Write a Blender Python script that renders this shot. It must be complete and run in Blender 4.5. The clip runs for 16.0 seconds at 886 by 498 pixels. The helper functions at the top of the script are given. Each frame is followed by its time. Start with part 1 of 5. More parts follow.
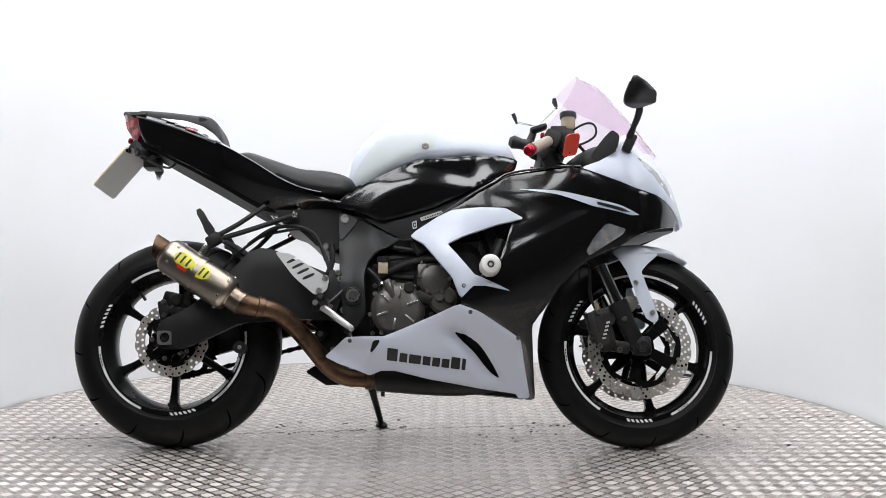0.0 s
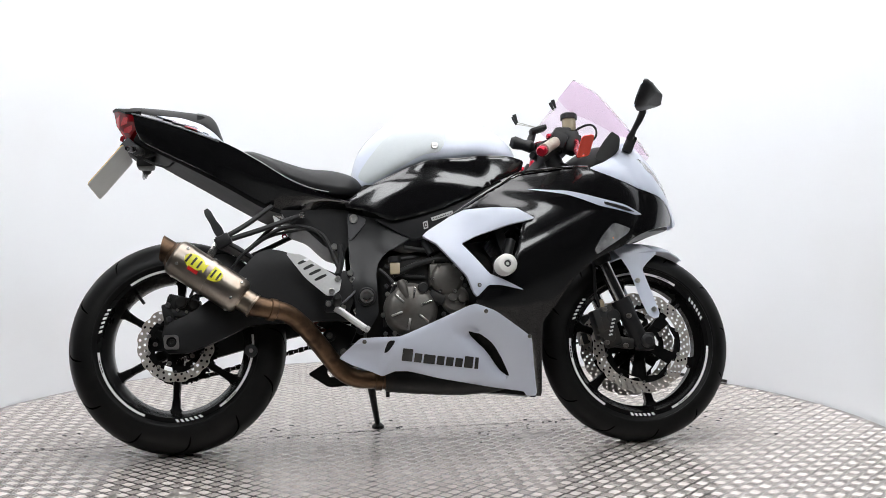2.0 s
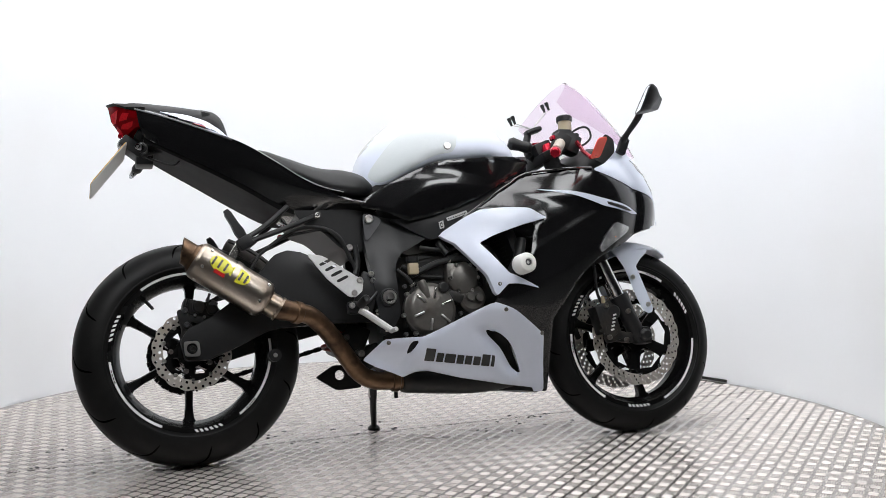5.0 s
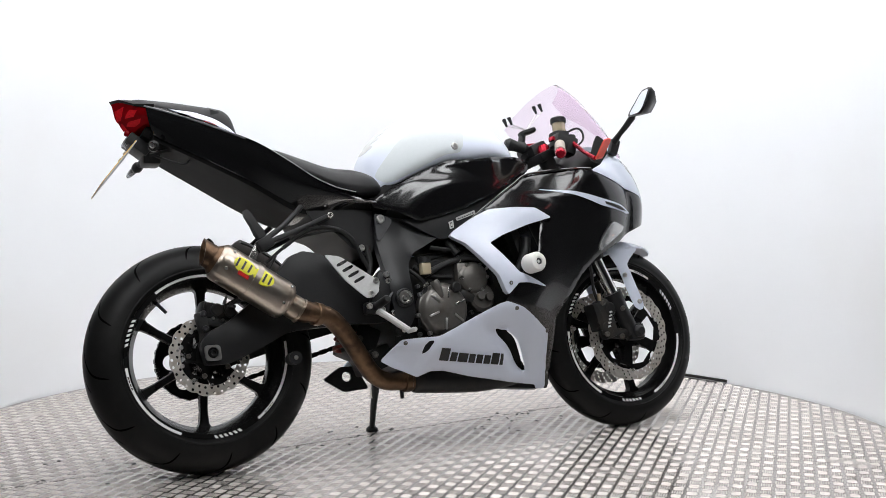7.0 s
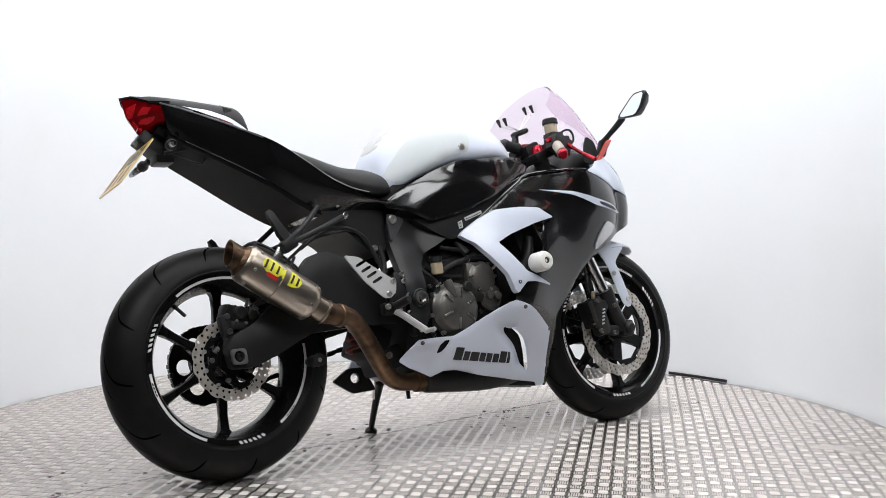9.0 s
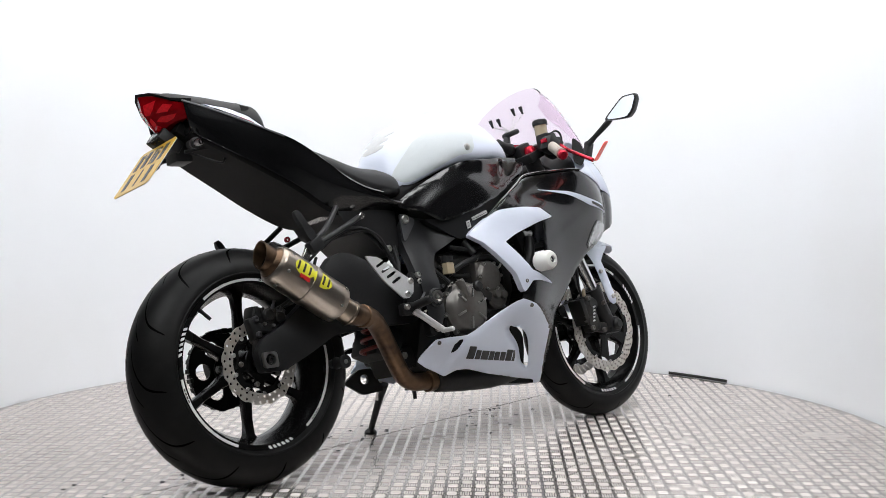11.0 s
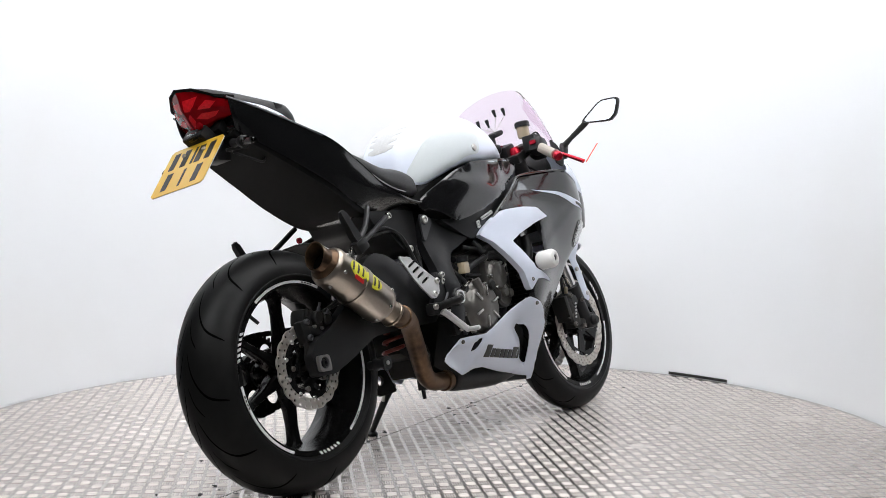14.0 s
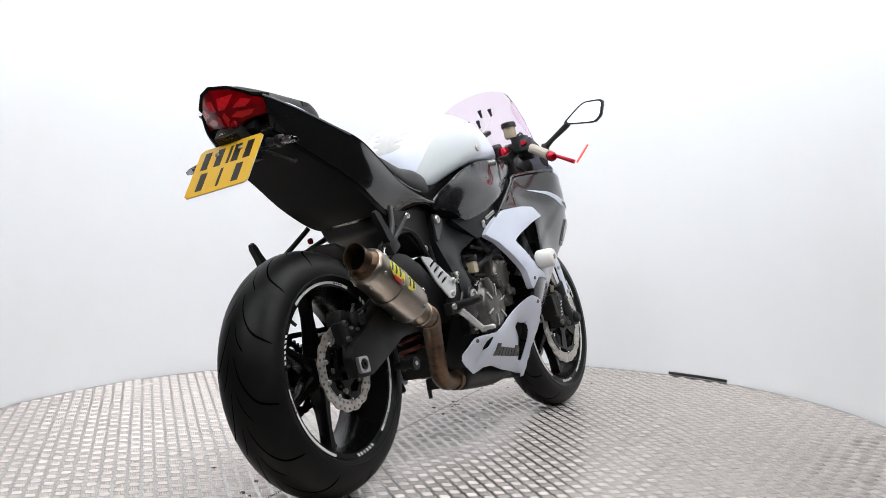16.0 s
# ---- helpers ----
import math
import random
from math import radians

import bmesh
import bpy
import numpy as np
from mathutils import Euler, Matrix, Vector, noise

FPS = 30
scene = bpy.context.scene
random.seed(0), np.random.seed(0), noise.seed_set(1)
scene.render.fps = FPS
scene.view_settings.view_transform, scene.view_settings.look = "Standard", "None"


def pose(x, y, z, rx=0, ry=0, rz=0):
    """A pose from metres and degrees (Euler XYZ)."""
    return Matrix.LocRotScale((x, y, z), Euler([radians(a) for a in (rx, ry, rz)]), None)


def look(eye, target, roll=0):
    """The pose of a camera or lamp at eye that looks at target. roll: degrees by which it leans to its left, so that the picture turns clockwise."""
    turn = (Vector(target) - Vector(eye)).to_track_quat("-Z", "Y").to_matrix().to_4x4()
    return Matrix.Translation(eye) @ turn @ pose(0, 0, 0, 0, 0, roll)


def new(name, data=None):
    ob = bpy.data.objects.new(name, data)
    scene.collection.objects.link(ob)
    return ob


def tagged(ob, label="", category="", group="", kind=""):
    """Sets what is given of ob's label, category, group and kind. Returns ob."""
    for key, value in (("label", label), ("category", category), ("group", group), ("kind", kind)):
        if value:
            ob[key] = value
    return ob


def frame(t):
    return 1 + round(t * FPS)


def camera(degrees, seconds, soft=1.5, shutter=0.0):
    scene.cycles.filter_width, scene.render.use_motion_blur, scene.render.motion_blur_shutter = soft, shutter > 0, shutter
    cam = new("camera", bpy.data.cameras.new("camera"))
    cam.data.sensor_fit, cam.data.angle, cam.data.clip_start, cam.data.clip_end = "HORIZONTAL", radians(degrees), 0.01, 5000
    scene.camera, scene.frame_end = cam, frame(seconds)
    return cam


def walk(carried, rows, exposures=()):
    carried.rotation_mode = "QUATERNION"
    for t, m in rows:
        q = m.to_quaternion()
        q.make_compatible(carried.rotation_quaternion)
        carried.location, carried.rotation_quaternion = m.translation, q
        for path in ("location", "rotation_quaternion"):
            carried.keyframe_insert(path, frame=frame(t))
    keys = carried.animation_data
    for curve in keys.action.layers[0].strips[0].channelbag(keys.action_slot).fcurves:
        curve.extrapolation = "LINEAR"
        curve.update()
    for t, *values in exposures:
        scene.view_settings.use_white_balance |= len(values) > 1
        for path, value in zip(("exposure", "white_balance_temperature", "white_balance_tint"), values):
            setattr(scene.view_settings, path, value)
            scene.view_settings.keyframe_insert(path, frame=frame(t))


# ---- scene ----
from mathutils.bvhtree import BVHTree
from mathutils.geometry import delaunay_2d_cdt

SECONDS = 16.0
cam = camera(45.16, SECONDS, soft=0.45)
EYE = look((0.0, -3.379, 0.756), (0.0855, 0.0161, 0.5903), 0.08)
walk(cam, [(0.0, EYE), (SECONDS, EYE)], exposures=[(0.0, 0.0, 6500, 10), (SECONDS, 0.0, 6500, 10)])

# ---- world and lights ----
world = bpy.data.worlds.new("world")
scene.world = world
world.use_nodes = True
world.node_tree.nodes["Background"].inputs[0].default_value = (0.75, 0.85, 1.0, 1)
world.node_tree.nodes["Background"].inputs[1].default_value = 0.05
PANEL_GLOW, FRONT_GLOW = 5.3, 8.2


# ---- materials ----
def material(name, base, rough=0.5, metal=0.0, coat=0.0, vary=0.1, scale=30.0, bump=0.0, bump_scale=400.0,
             stain=None, stain_scale=6.0, stain_amount=0.3, object_vary=0.0, rough_vary=0.08, island=0.0, gloss=None):
    m = bpy.data.materials.new(name)
    m.use_nodes = True
    nt = m.node_tree
    n, l = nt.nodes, nt.links
    b = n["Principled BSDF"]
    b.inputs["Roughness"].default_value = rough
    b.inputs["Metallic"].default_value = metal
    if gloss is not None:
        b.inputs["Specular IOR Level"].default_value = gloss
    if coat:
        b.inputs["Coat Weight"].default_value = coat
        b.inputs["Coat Roughness"].default_value = 0.04
    tc = n.new("ShaderNodeTexCoord")
    fine = n.new("ShaderNodeTexNoise")
    fine.inputs["Scale"].default_value, fine.inputs["Detail"].default_value = scale, 6
    l.new(tc.outputs["Object"], fine.inputs["Vector"])
    big = n.new("ShaderNodeTexNoise")
    big.inputs["Scale"].default_value, big.inputs["Detail"].default_value = stain_scale, 4
    l.new(tc.outputs["Object"], big.inputs["Vector"])
    mix = n.new("ShaderNodeMix")
    mix.data_type = "RGBA"
    dark = [c * (1 - vary) for c in base]
    light = [min(1, c * (1 + vary)) for c in base]
    mix.inputs[6].default_value, mix.inputs[7].default_value = (*dark, 1), (*light, 1)
    l.new(fine.outputs["Fac"], mix.inputs[0])
    colour = mix.outputs[2]
    if stain:
        ramp = n.new("ShaderNodeMapRange")
        ramp.inputs["From Min"].default_value, ramp.inputs["From Max"].default_value = 0.5, 0.72
        ramp.inputs["To Max"].default_value = stain_amount
        l.new(big.outputs["Fac"], ramp.inputs["Value"])
        m2 = n.new("ShaderNodeMix")
        m2.data_type = "RGBA"
        m2.inputs[7].default_value = (*stain, 1)
        l.new(ramp.outputs["Result"], m2.inputs[0])
        l.new(colour, m2.inputs[6])
        colour = m2.outputs[2]
    if object_vary or island:
        src = n.new("ShaderNodeObjectInfo") if object_vary else n.new("ShaderNodeNewGeometry")
        hsv = n.new("ShaderNodeHueSaturation")
        mr = n.new("ShaderNodeMapRange")
        a = object_vary or island
        mr.inputs["To Min"].default_value, mr.inputs["To Max"].default_value = 1 - a, 1 + a
        l.new(src.outputs["Random" if object_vary else "Random Per Island"], mr.inputs["Value"])
        l.new(mr.outputs["Result"], hsv.inputs["Value"])
        l.new(colour, hsv.inputs["Color"])
        colour = hsv.outputs["Color"]
    l.new(colour, b.inputs["Base Color"])
    mr = n.new("ShaderNodeMapRange")
    mr.inputs["To Min"].default_value = max(0.0, rough - rough_vary)
    mr.inputs["To Max"].default_value = min(1.0, rough + rough_vary)
    l.new(big.outputs["Fac"], mr.inputs["Value"])
    l.new(mr.outputs["Result"], b.inputs["Roughness"])
    if bump:
        bn = n.new("ShaderNodeTexNoise")
        bn.inputs["Scale"].default_value, bn.inputs["Detail"].default_value = bump_scale, 3
        l.new(tc.outputs["Object"], bn.inputs["Vector"])
        bu = n.new("ShaderNodeBump")
        bu.inputs["Strength"].default_value, bu.inputs["Distance"].default_value = bump, 0.001
        l.new(bn.outputs["Fac"], bu.inputs["Height"])
        l.new(bu.outputs["Normal"], b.inputs["Normal"])
    return m


def glass(name, colour, alpha_like=1.0, rough=0.02, ior=1.45):
    m = material(name, colour, rough=rough, vary=0.01, rough_vary=0.01)
    b = m.node_tree.nodes["Principled BSDF"]
    b.inputs["Transmission Weight"].default_value = alpha_like
    b.inputs["IOR"].default_value = ior
    return m


def glowing(name, colour, strength):
    m = material(name, (0.8, 0.8, 0.8), rough=0.5)
    b = m.node_tree.nodes["Principled BSDF"]
    b.inputs["Emission Color"].default_value = (*colour, 1)
    b.inputs["Emission Strength"].default_value = strength
    return m


WALL = material("white_wall_paint", (0.82, 0.838, 0.860), rough=0.62, vary=0.012, scale=3, stain=(0.76, 0.75, 0.74),
                stain_scale=1.3, stain_amount=0.3, bump=0.06, bump_scale=120)
ROOM = material("grey_room_paint", (0.07, 0.07, 0.075), rough=0.8, vary=0.08, scale=4)
CONCRETE = material("concrete", (0.13, 0.13, 0.128), rough=0.7, vary=0.15, scale=12, bump=0.2, bump_scale=90)
ALU_PLATE = material("worn_aluminium_plate", (0.525, 0.485, 0.455), rough=0.25, metal=0.85, vary=0.12, scale=60, stain=(0.36, 0.335, 0.31),
                     stain_scale=4.0, stain_amount=0.35, bump=0.15, bump_scale=300)
ALU_BAR = material("polished_tread_bars", (0.59, 0.55, 0.52), rough=0.42, metal=0.6, vary=0.12, scale=80, island=0.14)
TREAD_DIRT = material("black_spots", (0.02, 0.02, 0.02), rough=0.7)
GLOSS_BLACK = material("gloss_black_paint", (0.005, 0.005, 0.0055), rough=0.16, coat=0.8, vary=0.1, rough_vary=0.05)
COVER_BLACK = material("metallic_black_paint", (0.005, 0.005, 0.0055), rough=0.18, coat=0.6, vary=0.2, scale=400, rough_vary=0.03)
SATIN_BLACK = material("satin_black_paint", (0.005, 0.005, 0.0055), rough=0.19, coat=0.4, vary=0.15, scale=200, rough_vary=0.04)
WHITE = material("pearl_white_paint", (0.665, 0.71, 0.82), rough=0.36, coat=0.3, vary=0.02, rough_vary=0.05)
RUBBER = material("tyre_rubber", (0.007, 0.007, 0.007), rough=0.42, vary=0.25, scale=40, bump=0.15, bump_scale=260, stain=(0.02, 0.019, 0.018), stain_scale=9, gloss=0.14)
# near-black that stands in for shade inside tyre grooves and the exhaust outlet
RECESS_SHADE = material("recess_shade_black", (0.002, 0.002, 0.002), rough=0.95, gloss=0.0)
RIM_BLACK = material("black_wheel_paint", (0.006, 0.006, 0.006), rough=0.26, coat=0.05, vary=0.2, gloss=0.14)
TAPE = material("white_rim_tape", (0.78, 0.78, 0.78), rough=0.35, vary=0.05)
PLASTIC = material("black_plastic", (0.0125, 0.0125, 0.013), rough=0.44, vary=0.2, scale=120, bump=0.12, bump_scale=700, gloss=0.28)
UNDERTAIL = material("matt_black_undertail", (0.006, 0.006, 0.006), rough=0.55, vary=0.3, scale=60, gloss=0.09, stain=(0.012, 0.010, 0.009), stain_scale=14, stain_amount=0.6)
FRAME = material("dark_grey_frame_paint", (0.0095, 0.0098, 0.0107), rough=0.40, vary=0.1, scale=150, bump=0.08, bump_scale=600, gloss=0.36)
STEEL = material("brushed_steel", (0.55, 0.54, 0.52), rough=0.28, metal=1.0, vary=0.12, scale=200)
TITAN = material("titanium_can", (0.36, 0.32, 0.28), rough=0.33, metal=1.0, vary=0.1, scale=160, stain=(0.30, 0.22, 0.15), stain_scale=10, stain_amount=0.5)
PIPE = material("heat_stained_pipe", (0.135, 0.083, 0.050), rough=0.42, metal=0.9, vary=0.5, scale=38, stain=(0.022, 0.015, 0.012), stain_scale=15, stain_amount=0.95, bump=0.2, bump_scale=180)
LINK = material("heat_blued_link_pipe", (0.30, 0.25, 0.20), rough=0.33, metal=1.0, vary=0.3, scale=40, stain=(0.20, 0.10, 0.045), stain_scale=22, stain_amount=0.9)
GUSSET = material("grey_metal_gusset", (0.075, 0.075, 0.08), rough=0.42, metal=0.5, vary=0.15, scale=90)
ALU = material("bare_aluminium", (0.62, 0.62, 0.62), rough=0.45, metal=0.45, vary=0.08, scale=150)
DISC = material("worn_brake_steel", (0.52, 0.49, 0.45), rough=0.36, metal=0.6, vary=0.15, scale=120, stain=(0.33, 0.25, 0.18), stain_scale=25, stain_amount=0.5)
ENGINE = material("grey_engine_casting", (0.13, 0.123, 0.113), rough=0.36, metal=0.55, vary=0.15, scale=90, stain=(0.07, 0.055, 0.045), stain_scale=16, stain_amount=0.7, bump=0.15)
ENGINE_DARK = material("black_engine_casting", (0.008, 0.008, 0.008), rough=0.5, vary=0.3, scale=60, stain=(0.035, 0.027, 0.02), stain_scale=14, stain_amount=0.6, bump=0.15, gloss=0.35)
SEAT = material("black_seat_vinyl", (0.008, 0.008, 0.009), rough=0.5, vary=0.15, scale=200, bump=0.25, bump_scale=900)
RED = material("red_anodised", (0.45, 0.012, 0.03), rough=0.25, metal=0.7, vary=0.1)
TAG = material("red_tag_plastic", (1.0, 0.085, 0.045), rough=0.45, vary=0.04)
RED_GLASS = material("red_lens", (0.22, 0.002, 0.005), rough=0.14, vary=0.6, scale=45, bump=0.4, bump_scale=90, gloss=0.14)
RED_BRIGHT = material("bright_red_reflector", (0.70, 0.012, 0.02), rough=0.18, vary=0.4, scale=120, bump=0.8, bump_scale=160, gloss=0.4)
# light and dark mottle in the colour stands in for glints off the facets
REFLECTOR = material("faceted_reflector", (0.60, 0.61, 0.63), rough=0.16, metal=0.7, vary=0.9, scale=34, bump=1.0, bump_scale=55, stain=(0.04, 0.04, 0.045), stain_scale=30, stain_amount=0.4)
SMOKED = glass("smoked_lens", (0.30, 0.31, 0.33), rough=0.08)
CLEAR = glass("clear_lens", (0.93, 0.94, 0.95))
LILAC = glass("lilac_screen", (0.89, 0.79, 0.87), rough=0.03, ior=1.02)
MIRROR = material("mirror_glass", (0.76, 0.81, 0.86), rough=0.02, metal=1.0, vary=0.005, rough_vary=0.01)
GRIP = material("beige_rubber_grip", (0.40, 0.36, 0.31), rough=0.7, vary=0.12, scale=150, bump=0.4, bump_scale=300)
TANKPAD = material("clear_grip_pad", (0.59, 0.63, 0.65), rough=0.55, vary=0.05, scale=300, bump=0.35, bump_scale=900)
NYLON = material("white_nylon", (0.78, 0.77, 0.74), rough=0.4, vary=0.04)
PLATE_YELLOW = material("yellow_plate", (0.78, 0.47, 0.035), rough=0.32, coat=0.4, vary=0.05, scale=15, stain=(0.65, 0.40, 0.06), stain_scale=20)
PLATE_WHITE = material("plate_back", (0.62, 0.62, 0.58), rough=0.5, vary=0.06)
INK = material("black_print", (0.012, 0.012, 0.012), rough=0.4)
YELLOW = material("yellow_sticker", (0.66, 0.62, 0.03), rough=0.4, vary=0.05)
STICKER_RED = material("red_print", (0.55, 0.02, 0.02), rough=0.4)
FLUID = material("brake_fluid_pot", (0.42, 0.35, 0.24), rough=0.25, coat=0.6, vary=0.08)
CHROME = material("polished_fork_tube", (0.7, 0.7, 0.7), rough=0.12, metal=1.0, vary=0.03)
CARBON = material("carbon_trim", (0.10, 0.10, 0.11), rough=0.3, coat=0.8, vary=0.5, scale=500)
SPRING_RED = material("red_spring", (0.14, 0.014, 0.01), rough=0.4, vary=0.1)
ORANGE = material("orange_bulb", (0.75, 0.16, 0.02), rough=0.3, vary=0.05)
LABEL_PAD = material("grey_grip_film", (0.50, 0.51, 0.52), rough=0.5, vary=0.15, scale=300, bump=0.5, bump_scale=500)
LABEL_GREY = material("silver_label", (0.5, 0.5, 0.5), rough=0.4, vary=0.1)


# ---- mesh helpers ----
def finish(bm, angle=32):
    bm.normal_update()
    for f in bm.faces:
        f.smooth = True
    lim = radians(angle)
    for e in bm.edges:
        if len(e.link_faces) == 2 and e.calc_face_angle(0.0) > lim:
            e.smooth = False
    return bm


def link(name, bm, mat, parent=None, label="", angle=32, recalc=True):
    if recalc:
        bmesh.ops.recalc_face_normals(bm, faces=bm.faces[:])
    finish(bm, angle)
    me = bpy.data.meshes.new(name)
    bm.to_mesh(me)
    bm.free()
    me.materials.append(mat)
    ob = new(name, me)
    if parent is not None:
        ob.parent = parent
    if label:
        ob["label"] = label
    return ob


def part(name, bm, mat, parent, label="", angle=32):
    return link(name, bm, mat, parent, label, angle)


def share(ob, parent, m):
    o = ob.copy()
    scene.collection.objects.link(o)
    o.parent = parent
    o.matrix_basis = m
    return o


def flipped(bm):
    c = bm.copy()
    for v in c.verts:
        v.co.y = -v.co.y
    bmesh.ops.reverse_faces(c, faces=c.faces[:])
    return c


def box(bm, centre, size, rot=None, bevel=0.0):
    m = Matrix.Translation(centre) @ (rot.to_4x4() if rot else Matrix()) @ Matrix.Diagonal((*size, 1))
    r = bmesh.ops.create_cube(bm, size=1, matrix=m)
    if bevel:
        es = list({e for v in r["verts"] for e in v.link_edges})
        bmesh.ops.bevel(bm, geom=es, offset=bevel, segments=2, affect="EDGES", profile=0.6)
    return bm


def catmull(pts, n):
    pts = [Vector(p) for p in pts]
    out = []
    for i in range(len(pts) - 1):
        a, b, c, d = pts[max(i - 1, 0)], pts[i], pts[i + 1], pts[min(i + 2, len(pts) - 1)]
        for k in range(n):
            t = k / n
            out.append(0.5 * ((2 * b) + (c - a) * t + (2 * a - 5 * b + 4 * c - d) * t * t + (3 * b - a - 3 * c + d) * t ** 3))
    out.append(pts[-1])
    return out


def bridge_rings(bm, rings, closed_ring=True, cap=True):
    vs = [[bm.verts.new(p) for p in r] for r in rings]
    n = len(vs[0])
    for a, b in zip(vs, vs[1:]):
        for i in range(n if closed_ring else n - 1):
            j = (i + 1) % n
            try:
                bm.faces.new((a[i], a[j], b[j], b[i]))
            except ValueError:
                pass
    if cap and closed_ring:
        bm.faces.new(vs[0])
        bm.faces.new(vs[-1])
    return bm


def tube(bm, pts, radius, seg=12, smooth=0, cap=True):
    """A round tube along the points; radius is one number or one for each point."""
    radii = radius if isinstance(radius, (list, tuple)) else [radius] * len(pts)
    if smooth:
        q = catmull(pts, smooth)
        rr = []
        for i in range(len(pts) - 1):
            rr += [radii[i] + (radii[i + 1] - radii[i]) * k / smooth for k in range(smooth)]
        radii = rr + [radii[-1]]
        pts = q
    pts = [Vector(p) for p in pts]
    rings, up = [], None
    for i, p in enumerate(pts):
        d = (pts[min(i + 1, len(pts) - 1)] - pts[max(i - 1, 0)]).normalized()
        if up is None:
            up = d.orthogonal().normalized()
        up = (up - d * up.dot(d)).normalized()
        side = d.cross(up)
        rings.append([p + (up * math.cos(a) + side * math.sin(a)) * radii[i] for a in (2 * math.pi * k / seg for k in range(seg))])
    return bridge_rings(bm, rings, True, cap)


def lathe(bm, profile, seg=96, centre=(0, 0, 0), axis="y", start=0.0, sweep=2 * math.pi, close_profile=True):
    """Turns (radius, along) about an axis; a closed profile gives a solid ring."""
    full = abs(sweep - 2 * math.pi) < 1e-6
    n = seg if full else seg + 1
    c = Vector(centre)
    rings = []
    for k in range(n):
        a = start + sweep * k / seg
        ca, sa = math.cos(a), math.sin(a)
        ring = []
        for r, h in profile:
            ring.append(c + (Vector((r * ca, h, r * sa)) if axis == "y" else Vector((r * ca, r * sa, h)) if axis == "z" else Vector((h, r * ca, r * sa))))
        rings.append([bm.verts.new(p) for p in ring])
    m = len(profile)
    for k in range(n if full else n - 1):
        a, b = rings[k], rings[(k + 1) % n]
        for i in range(m if close_profile else m - 1):
            j = (i + 1) % m
            bm.faces.new((a[i], a[j], b[j], b[i]))
    if not full and close_profile:
        bm.faces.new(rings[0])
        bm.faces.new(rings[-1])
    return bm


def spun(bm, p, q, profile, seg=32):
    """A solid turned about the line p to q: (distance along 0..1, radius)."""
    p, q = Vector(p), Vector(q)
    d = q - p
    u = d.normalized().orthogonal().normalized()
    w = d.normalized().cross(u)
    rings = [[p + d * s + (u * math.cos(a) + w * math.sin(a)) * max(r, 1e-4) for a in (2 * math.pi * k / seg for k in range(seg))] for s, r in profile]
    return bridge_rings(bm, rings)


def chaikin(pts, ratio=0.2, rounds=2):
    pts = [Vector(p) for p in pts]
    for _ in range(rounds):
        out = []
        for a, b in zip(pts, pts[1:] + pts[:1]):
            out += [a.lerp(b, ratio), a.lerp(b, 1 - ratio)]
        pts = out
    return pts


def dense(pts, step):
    out = []
    for a, b in zip(pts, pts[1:] + pts[:1]):
        n = max(1, int((b - a).length / step))
        out += [a.lerp(b, k / n) for k in range(n)]
    return out


def inside(p, loop):
    x, y = p[0], p[1]
    odd = False
    j = len(loop) - 1
    for i in range(len(loop)):
        xi, yi, xj, yj = loop[i][0], loop[i][1], loop[j][0], loop[j][1]
        if (yi > y) != (yj > y) and x < (xj - xi) * (y - yi) / (yj - yi) + xi:
            odd = not odd
        j = i
    return odd


def flat_mesh(outer, holes=(), grid=0.0):
    """Triangles of a flat outline with holes: points, faces and the set of border points."""
    loops = [outer, *holes]
    pts, edges = [], []
    for lo in loops:
        s = len(pts)
        pts += [Vector((p[0], p[1])) for p in lo]
        edges += [(s + i, s + (i + 1) % len(lo)) for i in range(len(lo))]
    if grid:
        arr = np.array([(p.x, p.y) for p in pts])
        x0, y0 = arr.min(0)
        x1, y1 = arr.max(0)
        row = 0
        y = y0 + grid / 2
        while y < y1:
            x = x0 + grid / 2 + (grid / 2 if row % 2 else 0)
            while x < x1:
                if inside((x, y), outer) and not any(inside((x, y), h) for h in holes) and np.hypot(arr[:, 0] - x, arr[:, 1] - y).min() > 0.55 * grid:
                    pts.append(Vector((x, y)))
                x += grid
            y += grid * 0.87
            row += 1
    vo, _, fo, vorig, _, _ = delaunay_2d_cdt(pts, edges, [], 0, 1e-6)
    nb = sum(len(lo) for lo in loops)
    border = {i for i, o in enumerate(vorig) if o and min(o) < nb}
    faces = []
    for f in fo:
        c = sum((vo[i] for i in f), Vector((0, 0))) / len(f)
        if inside(c, outer) and not any(inside(c, h) for h in holes):
            faces.append(tuple(f))
    return vo, faces, border


def shell(bm, outer, place, depth, holes=(), grid=0.0, soft=0.0):
    """A solid sheet: place(u, v, d) gives the point at depth d under (u, v)."""
    vo, faces, border = flat_mesh(outer, holes, grid)
    top = [bm.verts.new(place(p.x, p.y, soft if i in border else 0.0)) for i, p in enumerate(vo)]
    low = [bm.verts.new(place(p.x, p.y, depth)) for p in vo]
    count = {}
    for f in faces:
        bm.faces.new([top[i] for i in f])
        bm.faces.new([low[i] for i in reversed(f)])
        for a, b in zip(f, f[1:] + f[:1]):
            count[(a, b)] = count.get((a, b), 0) + 1
    for (a, b) in count:
        if (b, a) not in count:
            bm.faces.new((top[b], top[a], low[a], low[b]))
    return bm


